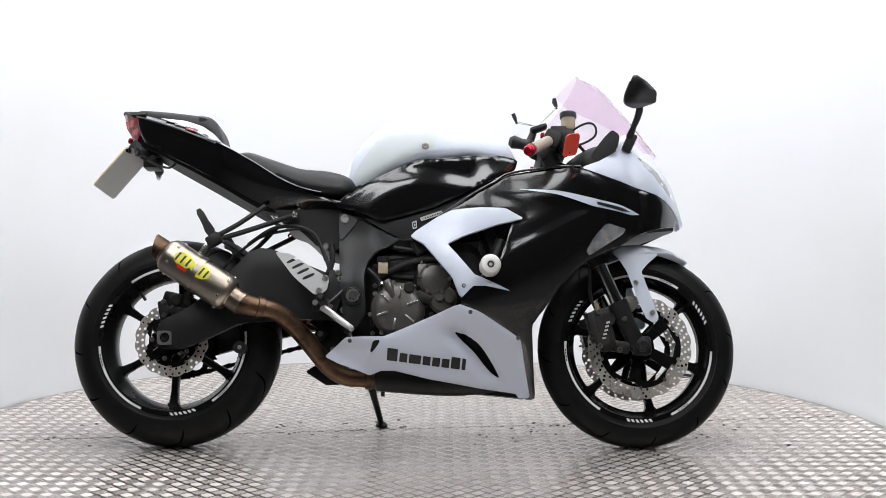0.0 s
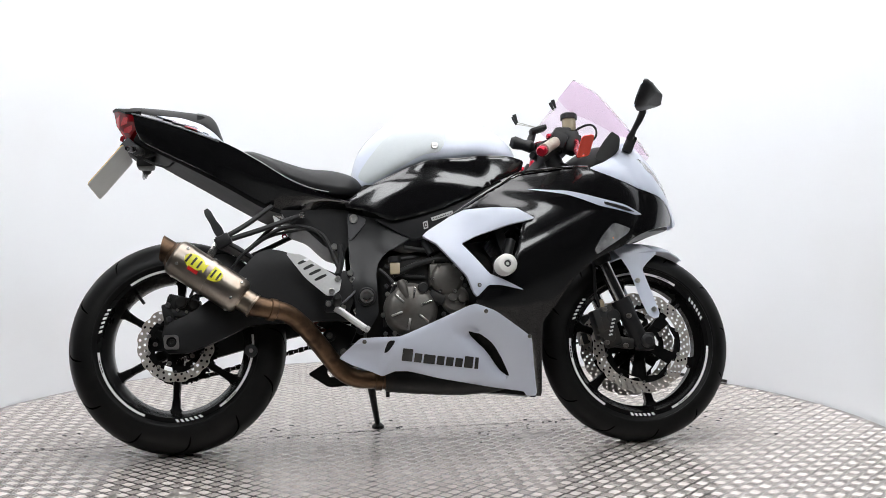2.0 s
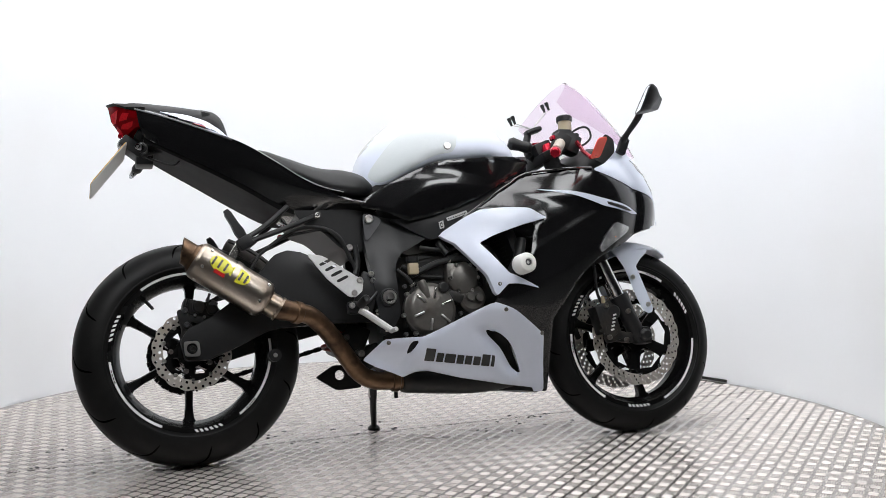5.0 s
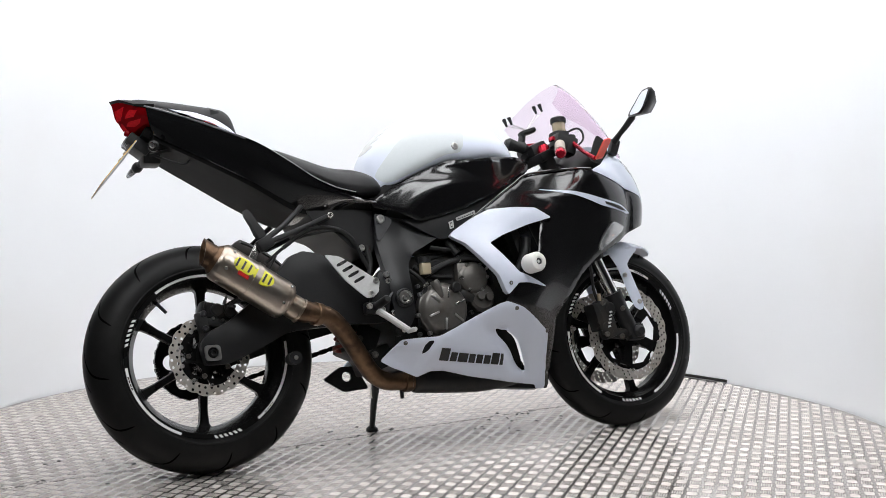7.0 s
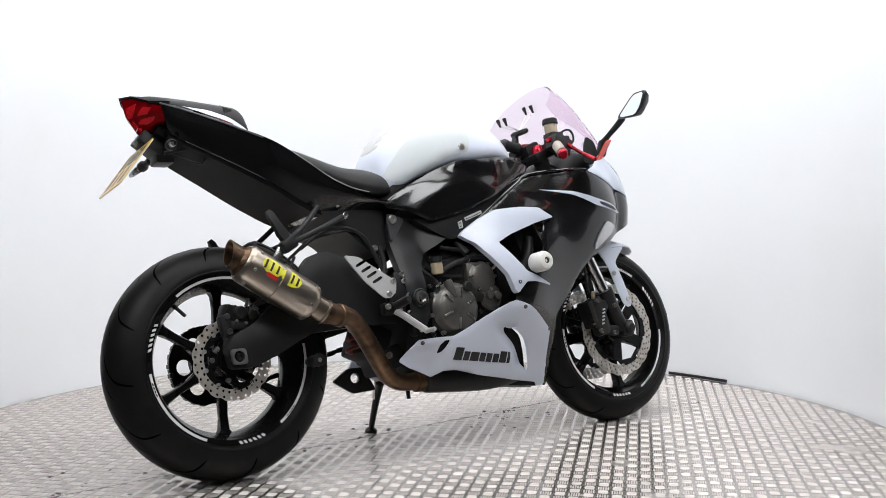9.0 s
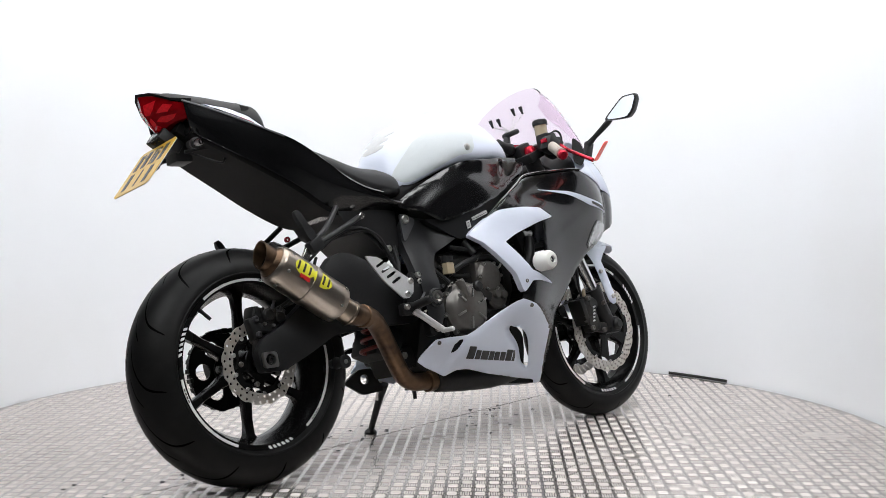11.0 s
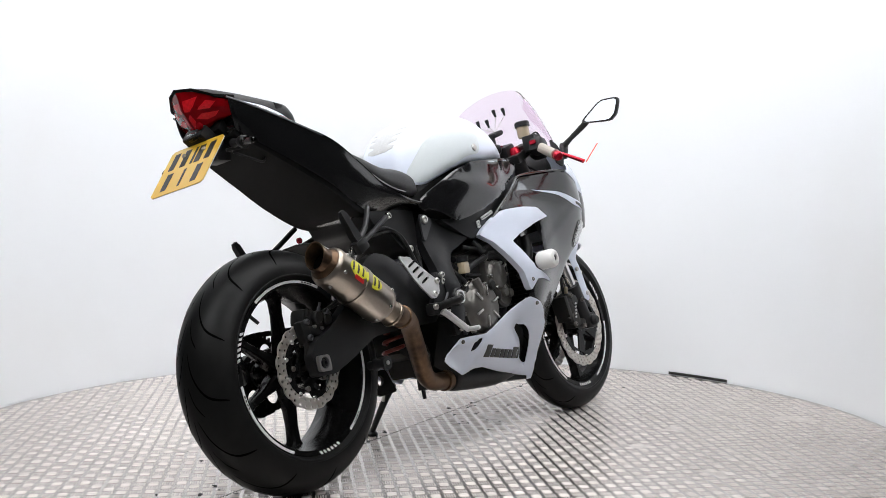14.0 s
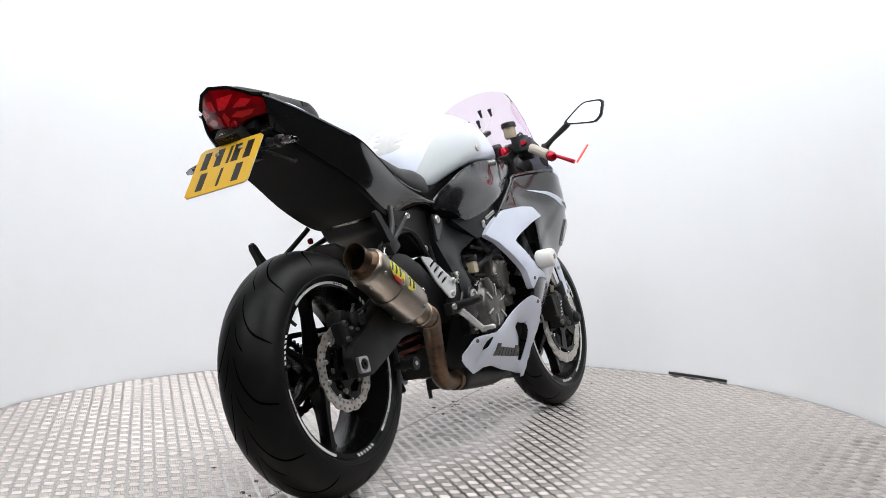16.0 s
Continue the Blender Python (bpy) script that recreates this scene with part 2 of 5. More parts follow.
def plate(bm, outer, y, thick, holes=(), soft=0.0, smooth=True, ratio=0.15):
    """A flat plate in an upright plane along x, its outer face at y (right side is -y)."""
    lo = chaikin(outer, ratio, 2) if smooth else [Vector(p) for p in outer]
    hs = [chaikin(h, 0.2, 2) if smooth else [Vector(p) for p in h] for h in holes]
    return shell(bm, lo, lambda u, v, d: Vector((u, y + d, v)), thick, hs, 0.0, soft)


def ring_pts(r, n, cx=0.0, cy=0.0, start=0.0):
    return [Vector((cx + r * math.cos(start + 2 * math.pi * k / n), cy + r * math.sin(start + 2 * math.pi * k / n))) for k in range(n)]


def skin(bm, stations, along=5, mirror=True, cap=True, across=1):
    """A smooth closed body through half-rings (x, y, z) from top centre round the right side to bottom centre."""
    cols = [catmull([s[i] for s in stations], along) for i in range(len(stations[0]))]
    rings = []
    for k in range(len(cols[0])):
        half = [c[k] for c in cols]
        if across > 1:
            half = catmull(half, across)
        ring = list(half)
        if mirror:
            ring += [Vector((p.x, -p.y, p.z)) for p in reversed(half[1:-1])]
        rings.append(ring)
    return bridge_rings(bm, rings, True, cap)


# the half width of the fairing at (x, z), drawn smoothly through known widths
WIDTHS = np.array([(-.248, .264, .16), (-.183, .305, .177), (-.127, .213, .12), (-.079, .275, .179), (.12, .333, .18), (.149, .229, .130),
                   (.259, .194, .082), (.305, .316, .158), (.165, .383, .23), (.33, .37, .175), (.145, .435, .24), (.28, .445, .225),
                   (.098, .584, .226), (-.008, .615, .185), (.31, .66, .233), (.36, .61, .229), (.514, .714, .23), (.495, .811, .235), (.66, .677, .172),
                   (.61, .634, .195), (.506, .549, .20), (.79, .655, .03), (.40, .80, .215), (.30, .78, .19), (.75, .72, .09),
                   (.70, .80, .12), (.62, .85, .16), (.42, .55, .215), (.33, .16, .052),
                   (.712, .935, .0), (.755, .88, .0), (.797, .807, .0), (.817, .743, .0), (.832, .68, .0)])


def bend(r):
    return r * r * np.log(r + 1e-9)


_n = len(WIDTHS)
_a = np.zeros((_n + 3, _n + 3))
_a[:_n, :_n] = bend(np.hypot(WIDTHS[:, None, 0] - WIDTHS[None, :, 0], WIDTHS[:, None, 1] - WIDTHS[None, :, 1])) + np.eye(_n) * 2e-4
_a[:_n, _n], _a[:_n, _n + 1:], _a[_n, :_n], _a[_n + 1:, :_n] = 1, WIDTHS[:, :2], 1, WIDTHS[:, :2].T
_c = np.linalg.solve(_a, np.r_[WIDTHS[:, 2], 0, 0, 0])


def width(x, z):
    w = field(x, z)
    if x > 0.56:
        k = max(0.0, min(1.0, w / 0.17))
        w += min(1.0, (x - 0.56) / 0.12) * 0.18 * k * (1 - k)
    return w


def step(v):
    v = max(0.0, min(1.0, v))
    return v * v * (3 - 2 * v)


def fairing_width(x, z):
    """The side fairing: a duct recess between the stripe and a crease that falls towards the radiator."""
    under = (0.742 - (x - 0.30) * 0.172) - z
    ahead = ((x - 0.262) * 0.148 - (z - 0.545) * 0.285) / 0.321
    return width(x, z) - 0.005 * step(under / 0.026) * step(-ahead / 0.028) * step((x - 0.20) / 0.1)


def belly_width(x, z):
    """The belly pan dips inwards towards the rear-facing vent and stands proud ahead of it."""
    back = 0.135 + (0.335 - z) * 0.876 - x
    if x < -0.09:
        line = 0.292 + (x + 0.22) * 0.10
        return width(x, z) - 0.010 * step((line - z) / 0.008) * step((-0.115 - x + (z - 0.27) * 0.4) / 0.010) * step((x + 0.262) / 0.03) * step((z - 0.222 + (x + 0.17) * 0.4) / 0.02)
    if back < 0 or back > 0.075:
        return width(x, z)
    return width(x, z) - 0.022 * step((0.075 - back) / 0.06) * step((z - 0.185) / 0.04) * step((0.345 - z) / 0.03)


def field(x, z):
    return max(0.002, float(bend(np.hypot(x - WIDTHS[:, 0], z - WIDTHS[:, 1])) @ _c[:_n] + _c[_n] + _c[_n + 1] * x + _c[_n + 2] * z))


def panel(outer, proud=0.0, thick=0.005, holes=(), grid=0.024, soft=0.003, ratio=0.15, rounds=2, shape=None):
    """A bodywork panel on the right side, following the fairing's width."""
    lo = dense(chaikin(outer, ratio, rounds), 0.02)
    hs = [dense(chaikin(h, 0.2, 2), 0.02) for h in holes]
    f = shape or width
    return shell(bmesh.new(), lo, lambda u, v, d: Vector((u, -max(0.002, f(u, v) + proud - d), v)), thick, hs, grid, soft)


def pair(name, bm, mat, parent, label="", angle=40):
    """The right panel and its mirror image."""
    other = flipped(bm)
    a = part(name, bm, mat, parent, label, angle)
    b = part(name, other, mat, parent, label, angle)
    return a, b


def bolt(bm, at, r=0.008, h=0.005, way=(0, -1, 0)):
    at, way = Vector(at), Vector(way).normalized()
    return spun(bm, at + way * -0.004, at + way * h, [(0, r), (0.75, r), (1.0, r * 0.8), (1.0, r * 0.5), (0.7, r * 0.45)], 14)


def bolts(name, spots, mat, parent, r=0.008, h=0.005, way=(0, -1, 0), label=""):
    for p in spots:
        part(name, bolt(bmesh.new(), p, r, h, way), mat, parent, label)


# ---- the place ----
R_TABLE, R_WALL = 1.548, 1.556


def build_place():
    # curved white wall behind the turntable, 1.5 cm thick sheets on a frame
    a0, a1 = radians(-3), radians(183)
    prof = [(R_WALL, -0.03), (R_WALL, 2.75), (R_WALL + 0.03, 2.75), (R_WALL + 0.03, -0.03)]
    wall = link("wall_curved", lathe(bmesh.new(), prof, 120, axis="z", start=a0, sweep=a1 - a0), WALL, angle=50)
    tagged(wall, "curved white painted wall behind the turntable", "wall", kind="structure")
    strip = link("trim", lathe(bmesh.new(), [(R_WALL - 0.004, 0.002), (R_WALL - 0.004, 0.013), (R_WALL + 0.004, 0.013), (R_WALL + 0.004, 0.002)], 14, axis="z",
                               start=radians(35.5), sweep=radians(10.5)), INK)
    tagged(strip, "short black strip at the foot of the curved white wall", "trim", kind="structure")
    bm = bmesh.new()
    box(bm, (0, -2.0, -0.08), (9, 9, 0.1))
    tagged(link("floor", bm, CONCRETE), "grey concrete floor round the turntable", "floor", kind="structure")
    for name, c, s in (("wall_north", (0, 2.55, 1.75), (9.2, 0.1, 3.7)), ("wall_south", (0, -6.55, 1.75), (9.2, 0.1, 3.7)),
                       ("wall_east", (4.55, -2.0, 1.75), (0.1, 9.0, 3.7)), ("wall_west", (-4.55, -2.0, 1.75), (0.1, 9.0, 3.7))):
        bm = bmesh.new()
        box(bm, c, s)
        tagged(link(name, bm, ROOM), "plain grey painted studio wall", "wall", kind="structure")
    bm = bmesh.new()
    box(bm, (0, -2.0, 3.65), (9.2, 9.2, 0.1))
    tagged(link("ceiling", bm, ROOM), "plain grey studio ceiling", "ceiling", kind="structure")


def ceiling_light(at, size, tilt, glow, group):
    thing = new("ceiling_light")
    w, d = size
    bm = bmesh.new()
    for c, s in (((0, d / 2, 0), (w + 0.06, 0.03, 0.08)), ((0, -d / 2, 0), (w + 0.06, 0.03, 0.08)), ((w / 2, 0, 0), (0.03, d - 0.03, 0.08)), ((-w / 2, 0, 0), (0.03, d - 0.03, 0.08))):
        box(bm, c, s)
    part("frame", bm, ALU, thing)
    bm = bmesh.new()
    box(bm, (0, 0, 0.035), (w - 0.03, d - 0.03, 0.01))
    part("backing", bm, ROOM, thing)
    bm = bmesh.new()
    box(bm, (0, 0, -0.02), (w - 0.03, d - 0.03, 0.008))
    part("diffuser", bm, glow, thing, "glowing white diffuser")
    for sx in (-0.4, 0.4):
        rod = Vector((sx * w, 0, 0.04))
        m = pose(*at, *tilt)
        top = m @ rod
        up = m.inverted() @ Vector((top.x, top.y, 3.605))
        part("hanging_rod", tube(bmesh.new(), [rod, up], 0.008, 8), ALU, thing)
    thing.matrix_basis = pose(*at, *tilt)
    tagged(thing, "large square studio light with a white diffuser", "lamp", group)
    return thing


build_place()
GLOW = glowing("panel_glow", (0.985, 0.985, 1.0), PANEL_GLOW)
GLOW_FRONT = glowing("front_panel_glow", (0.97, 0.985, 1.0), FRONT_GLOW)
for x, y in ((-0.72, 0.45), (0.72, 0.45), (-0.72, -0.75), (0.72, -0.75)):
    ceiling_light((x, y, 2.9), (1.25, 1.05), (0, 0, 0), GLOW, "studio lights over the turntable")
for x in (-1.5, 1.5):
    ceiling_light((x, -2.35, 3.0), (1.7, 1.0), (32, 0, 14 if x > 0 else -14), GLOW_FRONT, "studio lights in front of the turntable")

# ---- turntable ----
turntable = tagged(new("turntable"), "round turntable of worn aluminium five-bar tread plate", "turntable")


def build_turntable():
    bm = lathe(bmesh.new(), [(0.001, 0.0), (R_TABLE, 0.0), (R_TABLE, -0.026), (0.001, -0.026)], 160, axis="z")
    part("disc", bm, ALU_PLATE, turntable)
    # five-bar pattern in tiles that turn by a quarter from one to the next
    p = 0.036
    verts, faces = [], []
    near, spots = Vector((-0.55, -0.95)), []
    half = int(1.55 / p) + 1
    lay = radians(45)
    c45, s45 = math.cos(lay), math.sin(lay)
    for i in range(-half, half + 1):
        for j in range(-half, half + 1):
            cx, cy = i * p, j * p
            if cx * cx + cy * cy <= (R_TABLE - 0.02) ** 2:
                spots.append((Vector((cx * c45 - cy * s45, cx * s45 + cy * c45)), lay + (math.pi / 2 if (i + j) % 2 else 0.0)))
    spots.sort(key=lambda q: (q[0] - near).length)

    def bars(at, turn):
        pts, quads = [], []
        ct, st = math.cos(turn), math.sin(turn)
        for k in range(5):
            off = (k - 2) * 0.0062
            ln, wd, top = 0.0135 - abs(k - 2) * 0.0008, 0.0019, 0.0011
            n0 = len(pts)
            for sx, sy, z in ((-1, -1, 0), (1, -1, 0), (1, 1, 0), (-1, 1, 0), (-0.85, -0.45, 1), (0.85, -0.45, 1), (0.85, 0.45, 1), (-0.85, 0.45, 1)):
                u, v = sx * ln, off + sy * wd
                pts.append((at.x + u * ct - v * st, at.y + u * st + v * ct, 0.0002 + top * z))
            quads += [tuple(n0 + q for q in f) for f in ((4, 5, 6, 7), (0, 1, 5, 4), (1, 2, 6, 5), (2, 3, 7, 6), (3, 0, 4, 7))]
        return pts, quads

    for at, turn in spots[300:]:
        pts, quads = bars(at, turn)
        n0 = len(verts)
        verts += pts
        faces += [tuple(n0 + q for q in f) for f in quads]
    tile = bpy.data.meshes.new("tread_tile")
    tile.from_pydata(*[bars(Vector((0, 0)), 0.0)[0], [], bars(Vector((0, 0)), 0.0)[1]])
    tile.materials.append(ALU_BAR)
    for at, turn in spots[:300]:
        piece = new("tread_tile", tile)
        piece.parent = turntable
        piece.matrix_basis = Matrix.Translation((at.x, at.y, 0)) @ Matrix.Rotation(turn, 4, "Z")
    # joint between two sheets, and old bolt holes and dirt spots
    bm = bmesh.new()
    box(bm, (0.0, 0.068, 0.0010), (2.9, 0.0016, 0.0012), Matrix.Rotation(radians(8.2), 3, "Z"))
    part("sheet_joint", bm, ENGINE, turntable)
    rnd = random.Random(4)
    for k in range(70):
        x = rnd.uniform(-1.15, 1.15)
        y = 0.03 + rnd.gauss(0, 0.10)
        r = rnd.uniform(0.003, 0.008)
        o = [Vector((x + r * rnd.uniform(0.6, 1.2) * math.cos(a), y + r * rnd.uniform(0.6, 1.2) * math.sin(a))) for a in (2 * math.pi * j / 8 for j in range(8))]
        part("dirt_spot", shell(bmesh.new(), o, lambda u, v, d: Vector((u, v, 0.0021 - d)), 0.0012), TREAD_DIRT, turntable)
    me = bpy.data.meshes.new("tread_rest")
    me.from_pydata(verts, [], faces)
    me.materials.append(ALU_BAR)
    rest = new("tread_rest", me)
    rest.parent = turntable
    tagged(rest, "raised five-bar tread pattern", kind="stuff")


build_turntable()

# ---- motorcycle ----
bike = tagged(new("motorcycle"), "white and black sports motorcycle leaning on its side stand", "motorcycle")
REAR, FRONT = (-0.722, 0.0, 0.315), (0.673, 0.0, 0.298)


def tyre_profile(big, half, crown):
    pts = []
    for k in range(-8, 9):
        q = radians(k * 9.6)
        pts.append((big - crown + crown * math.cos(q), max(-half, min(half, crown * math.sin(q)))))
    bead = half * 0.80
    r_end = pts[0][0]
    wall = (r_end + 0.222) / 2
    side = [(wall + 0.006, half * 0.993), (wall + 0.005, half * 1.008), (wall + 0.002, half * 1.006), (wall, half * 0.985), (0.236, half * 0.945), (0.235, half * 0.965), (0.2325, half * 0.955), (0.2315, half * 0.925), (0.2275, half * 0.90), (0.222, bead)]
    return ([(r, -y) for r, y in reversed(side)] + pts + side + [(0.214, bead - 0.008), (0.214, -bead + 0.008)])


def groove_strip(bm, centre, big, crown, path, wid):
    """A dark strip just proud of the tread, its black imitating a groove's shade, from (turn, lean) to (turn, lean)."""
    pts = catmull([(a, q, 0) for a, q in path], 5)
    rows = []
    for i, p in enumerate(pts):
        d = (pts[min(i + 1, len(pts) - 1)] - pts[max(i - 1, 0)]).normalized()
        nrm = Vector((-d.y, d.x, 0))
        taper = wid * (1 - abs(2 * i / (len(pts) - 1) - 1) ** 4 * 0.7)
        row = []
        for s in (-1, 1):
            q2 = p + nrm * s * taper
            r = big - crown + (crown + 0.0006) * math.cos(q2.y)
            row.append(bm.verts.new((centre[0] + r * math.cos(q2.x), (crown + 0.0006) * math.sin(q2.y), centre[2] + r * math.sin(q2.x))))
        rows.append(row)
    for a, b in zip(rows, rows[1:]):
        bm.faces.new((a[0], a[1], b[1], b[0]))


def wheel(name, centre, big, half, crown, rim_half, spoke0, tape0, dash0, label):
    hub = part(name, lathe(bmesh.new(), [(0.012, -rim_half), (0.04, -rim_half), (0.046, -rim_half * 0.6), (0.040, 0), (0.046, rim_half * 0.6), (0.04, rim_half), (0.012, rim_half)], 48, centre), RIM_BLACK, bike, label)
    part("tyre", lathe(bmesh.new(), tyre_profile(big, half, crown), 128, centre), RUBBER, hub, "worn black rubber tyre", 60)
    bm = bmesh.new()
    n = 12
    for k in range(n):
        a = 2 * math.pi * k / n
        for s in (1, -1):
            o = a + (math.pi / n if s < 0 else 0)
            groove_strip(bm, centre, big, crown, [(o, 0.08 * s), (o + 0.20, 0.24 * s), (o + 0.36, 0.55 * s), (o + 0.43, 1.05 * s)], 0.011)
            groove_strip(bm, centre, big, crown, [(o + 0.26, 0.05 * s), (o + 0.40, 0.16 * s), (o + 0.50, 0.34 * s)], 0.008)
    part("tread_pattern", bm, RECESS_SHADE, hub)
    rh = rim_half + 0.004
    part("rim", lathe(bmesh.new(), [(0.2235, -rh), (0.2235, -rh + 0.01), (0.212, -rh + 0.02), (0.199, -rh * 0.3), (0.199, rh * 0.3), (0.212, rh - 0.02), (0.2235, rh - 0.01),
                                    (0.2235, rh), (0.210, rh), (0.207, rh - 0.008), (0.203, rh - 0.022), (0.190, rh * 0.3), (0.190, -rh * 0.3), (0.203, -rh + 0.022), (0.207, -rh + 0.008), (0.210, -rh)], 128, centre), RIM_BLACK, hub)
    for k in range(6):
        a = radians(spoke0 + 60 * k)
        ca, sa = math.cos(a), math.sin(a)
        rings = []
        for r, w, d in ((0.03, 0.020, 0.026), (0.06, 0.0165, 0.024), (0.10, 0.011, 0.019), (0.145, 0.010, 0.016), (0.180, 0.013, 0.017), (0.200, 0.026, 0.022)):
            ring = []
            for u, v in ((-1, -0.7), (-0.7, -1), (0.7, -1), (1, -0.7), (1, 0.7), (0.7, 1), (-0.7, 1), (-1, 0.7)):
                ring.append((centre[0] + r * ca - u * w * sa, v * d, centre[2] + r * sa + u * w * ca))
            rings.append(ring)
        part("spoke", bridge_rings(bmesh.new(), rings), RIM_BLACK, hub)
    for side in (-1, 1):
        y = side * (rh + 0.0012)
        for k in range(3):
            bm = lathe(bmesh.new(), [(0.2155, y - 0.0008), (0.2222, y - 0.0008), (0.2222, y + 0.0008), (0.2155, y + 0.0008)], 24, centre, start=radians(tape0 + 120 * k), sweep=radians(62))
            for j in range(6):
                a0 = dash0 + 120 * k + 3.5 * j
                quad = []
                for yy in (y - 0.0008, y + 0.0008):
                    quad.append([Vector((centre[0] + r * math.cos(radians(a0 + da)), yy, centre[2] + r * math.sin(radians(a0 + da)))) for r, da in ((0.2140, 0), (0.2140, 1.9), (0.2225, 3.3), (0.2225, 1.4))])
                part("tape_dash", bridge_rings(bmesh.new(), quad), TAPE, hub, "slanted white tape dash")
            part("rim_tape", bm, TAPE, hub, "white reflective rim tape")
            bm = bmesh.new()
            for j in range(4):
                lathe(bm, [(0.2172, y - 0.0012), (0.2206, y - 0.0012), (0.2206, y + 0.0012), (0.2172, y + 0.0012)], 2, centre, start=radians(tape0 + 120 * k + 6 + 2.6 * j), sweep=radians(1.9))
            part("tape_mark", bm, INK, hub, "dark print on the tape")
    return hub


def brake_disc(name, centre, y, outer, inner, waves, parent, carrier=True):
    pts = []
    for k in range(waves * 8):
        a = 2 * math.pi * k / (waves * 8)
        pts.append(Vector(((outer - 0.004 * (0.5 + 0.5 * math.cos(a * waves)) ** 2) * math.cos(a), (outer - 0.004 * (0.5 + 0.5 * math.cos(a * waves)) ** 2) * math.sin(a))))
    holes = [ring_pts(inner, 60)]
    rows = 3 if outer - inner > 0.034 else 2
    for k in range(waves * 2):
        for j in range(rows):
            r = inner + 0.008 + (outer - inner - 0.016) * j / max(1, rows - 1)
            a = 2 * math.pi * (k + 0.34 * j) / (waves * 2)
            holes.append(ring_pts(0.0042, 8, r * math.cos(a), r * math.sin(a)))
    bm = shell(bmesh.new(), pts, lambda u, v, d: Vector((centre[0] + u, y + d, centre[2] + v)), 0.0045, holes)
    d = part(name, bm, DISC, parent, "drilled wavy-edged steel brake disc")
    if carrier:
        outer_r = inner + 0.004
        star = []
        for k in range(40):
            a = 2 * math.pi * k / 40
            star.append(Vector(((outer_r - (0.016 if k % 8 in (3, 4, 5) else 0)) * math.cos(a), (outer_r - (0.016 if k % 8 in (3, 4, 5) else 0)) * math.sin(a))))
        cut = [ring_pts(0.03, 24)]
        for k in range(5):
            a = 2 * math.pi * (k + 0.1) / 5
            cut.append([Vector((r * math.cos(a + s), r * math.sin(a + s))) for r, s in ((0.045, -0.3), (inner - 0.016, -0.44), (inner - 0.010, 0.0), (inner - 0.016, 0.44), (0.045, 0.3))])
        part("disc_carrier", shell(bmesh.new(), star, lambda u, v, dd: Vector((centre[0] + u, y - 0.002 + dd, centre[2] + v)), 0.007, cut), RIM_BLACK, parent)
        for k in range(10):
            a = 2 * math.pi * (k + 0.5) / 10
            part("disc_button", bolt(bmesh.new(), (centre[0] + (inner + 0.001) * math.cos(a), y - 0.002, centre[2] + (inner + 0.001) * math.sin(a)), 0.006, 0.003), STEEL, parent)
    return d


rear_wheel = wheel("rear_wheel", REAR, 0.315, 0.090, 0.095, 0.073, 268, 185, 270, "six-spoke black alloy rear wheel")
front_wheel = wheel("front_wheel", FRONT, 0.298, 0.060, 0.0625, 0.048, -78, -65, 19, "six-spoke black alloy front wheel")
brake_disc("brake_disc", REAR, -0.092, 0.110, 0.079, 16, rear_wheel)
brake_disc("brake_disc", FRONT, -0.076, 0.155, 0.119, 20, front_wheel)
brake_disc("brake_disc", FRONT, 0.0715, 0.155, 0.117, 20, front_wheel)

for hub, at, ang, y in ((rear_wheel, REAR, 128, -.030), (front_wheel, FRONT, 40, -.015)):
    ca, sa = math.cos(radians(ang)), math.sin(radians(ang))
    foot, top = Vector((at[0] + .193 * ca, y, at[2] + .193 * sa)), Vector((at[0] + .160 * ca, y - .012, at[2] + .160 * sa))
    part("valve_stem", spun(bmesh.new(), foot, top, [(0, .006), (.35, .0045), (.4, .005), (1, .0045)], 10), PLASTIC, hub, "black tyre valve")
# sprocket and chain on the left side
bm = bmesh.new()
teeth = [Vector(((0.107 if k % 4 in (0, 1) else 0.099) * math.cos(2 * math.pi * k / 172), (0.107 if k % 4 in (0, 1) else 0.099) * math.sin(2 * math.pi * k / 172))) for k in range(172)]
cuts = [ring_pts(0.035, 24)] + [ring_pts(0.022, 16, 0.066 * math.cos(a), 0.066 * math.sin(a)) for a in (2 * math.pi * k / 6 for k in range(6))]
shell(bm, teeth, lambda u, v, d: Vector((REAR[0] + u, 0.088 + d, REAR[2] + v)), 0.006, cuts)
part("sprocket", bm, RIM_BLACK, rear_wheel)


def chain():
    bm = bmesh.new()
    path = []
    c1, r1, c2, r2 = Vector((REAR[0], REAR[2])), 0.105, Vector((-0.235, 0.385)), 0.042
    for k in range(25):
        a = radians(98 + 164 * k / 24)
        path.append(c1 + Vector((math.cos(a), math.sin(a))) * r1)
    for k in range(9):
        a = radians(-82 + 164 * k / 8)
        path.append(c2 + Vector((math.cos(a), math.sin(a))) * r2)
    path = dense(path, 0.016)
    for i, p in enumerate(path):
        q = path[(i + 1) % len(path)]
        d = q - p
        if d.length < 0.004:
            continue
        mid = (p + q) / 2
        turn = Matrix.Rotation(-math.atan2(d.y, d.x), 3, "Y")
        box(bm, (mid.x, 0.091, mid.y), (d.length * 0.95, 0.019 if i % 2 else 0.013, 0.014 if i % 2 else 0.011), turn)
    return bm


part("chain", chain(), RIM_BLACK, bike, "oily black drive chain", 30)

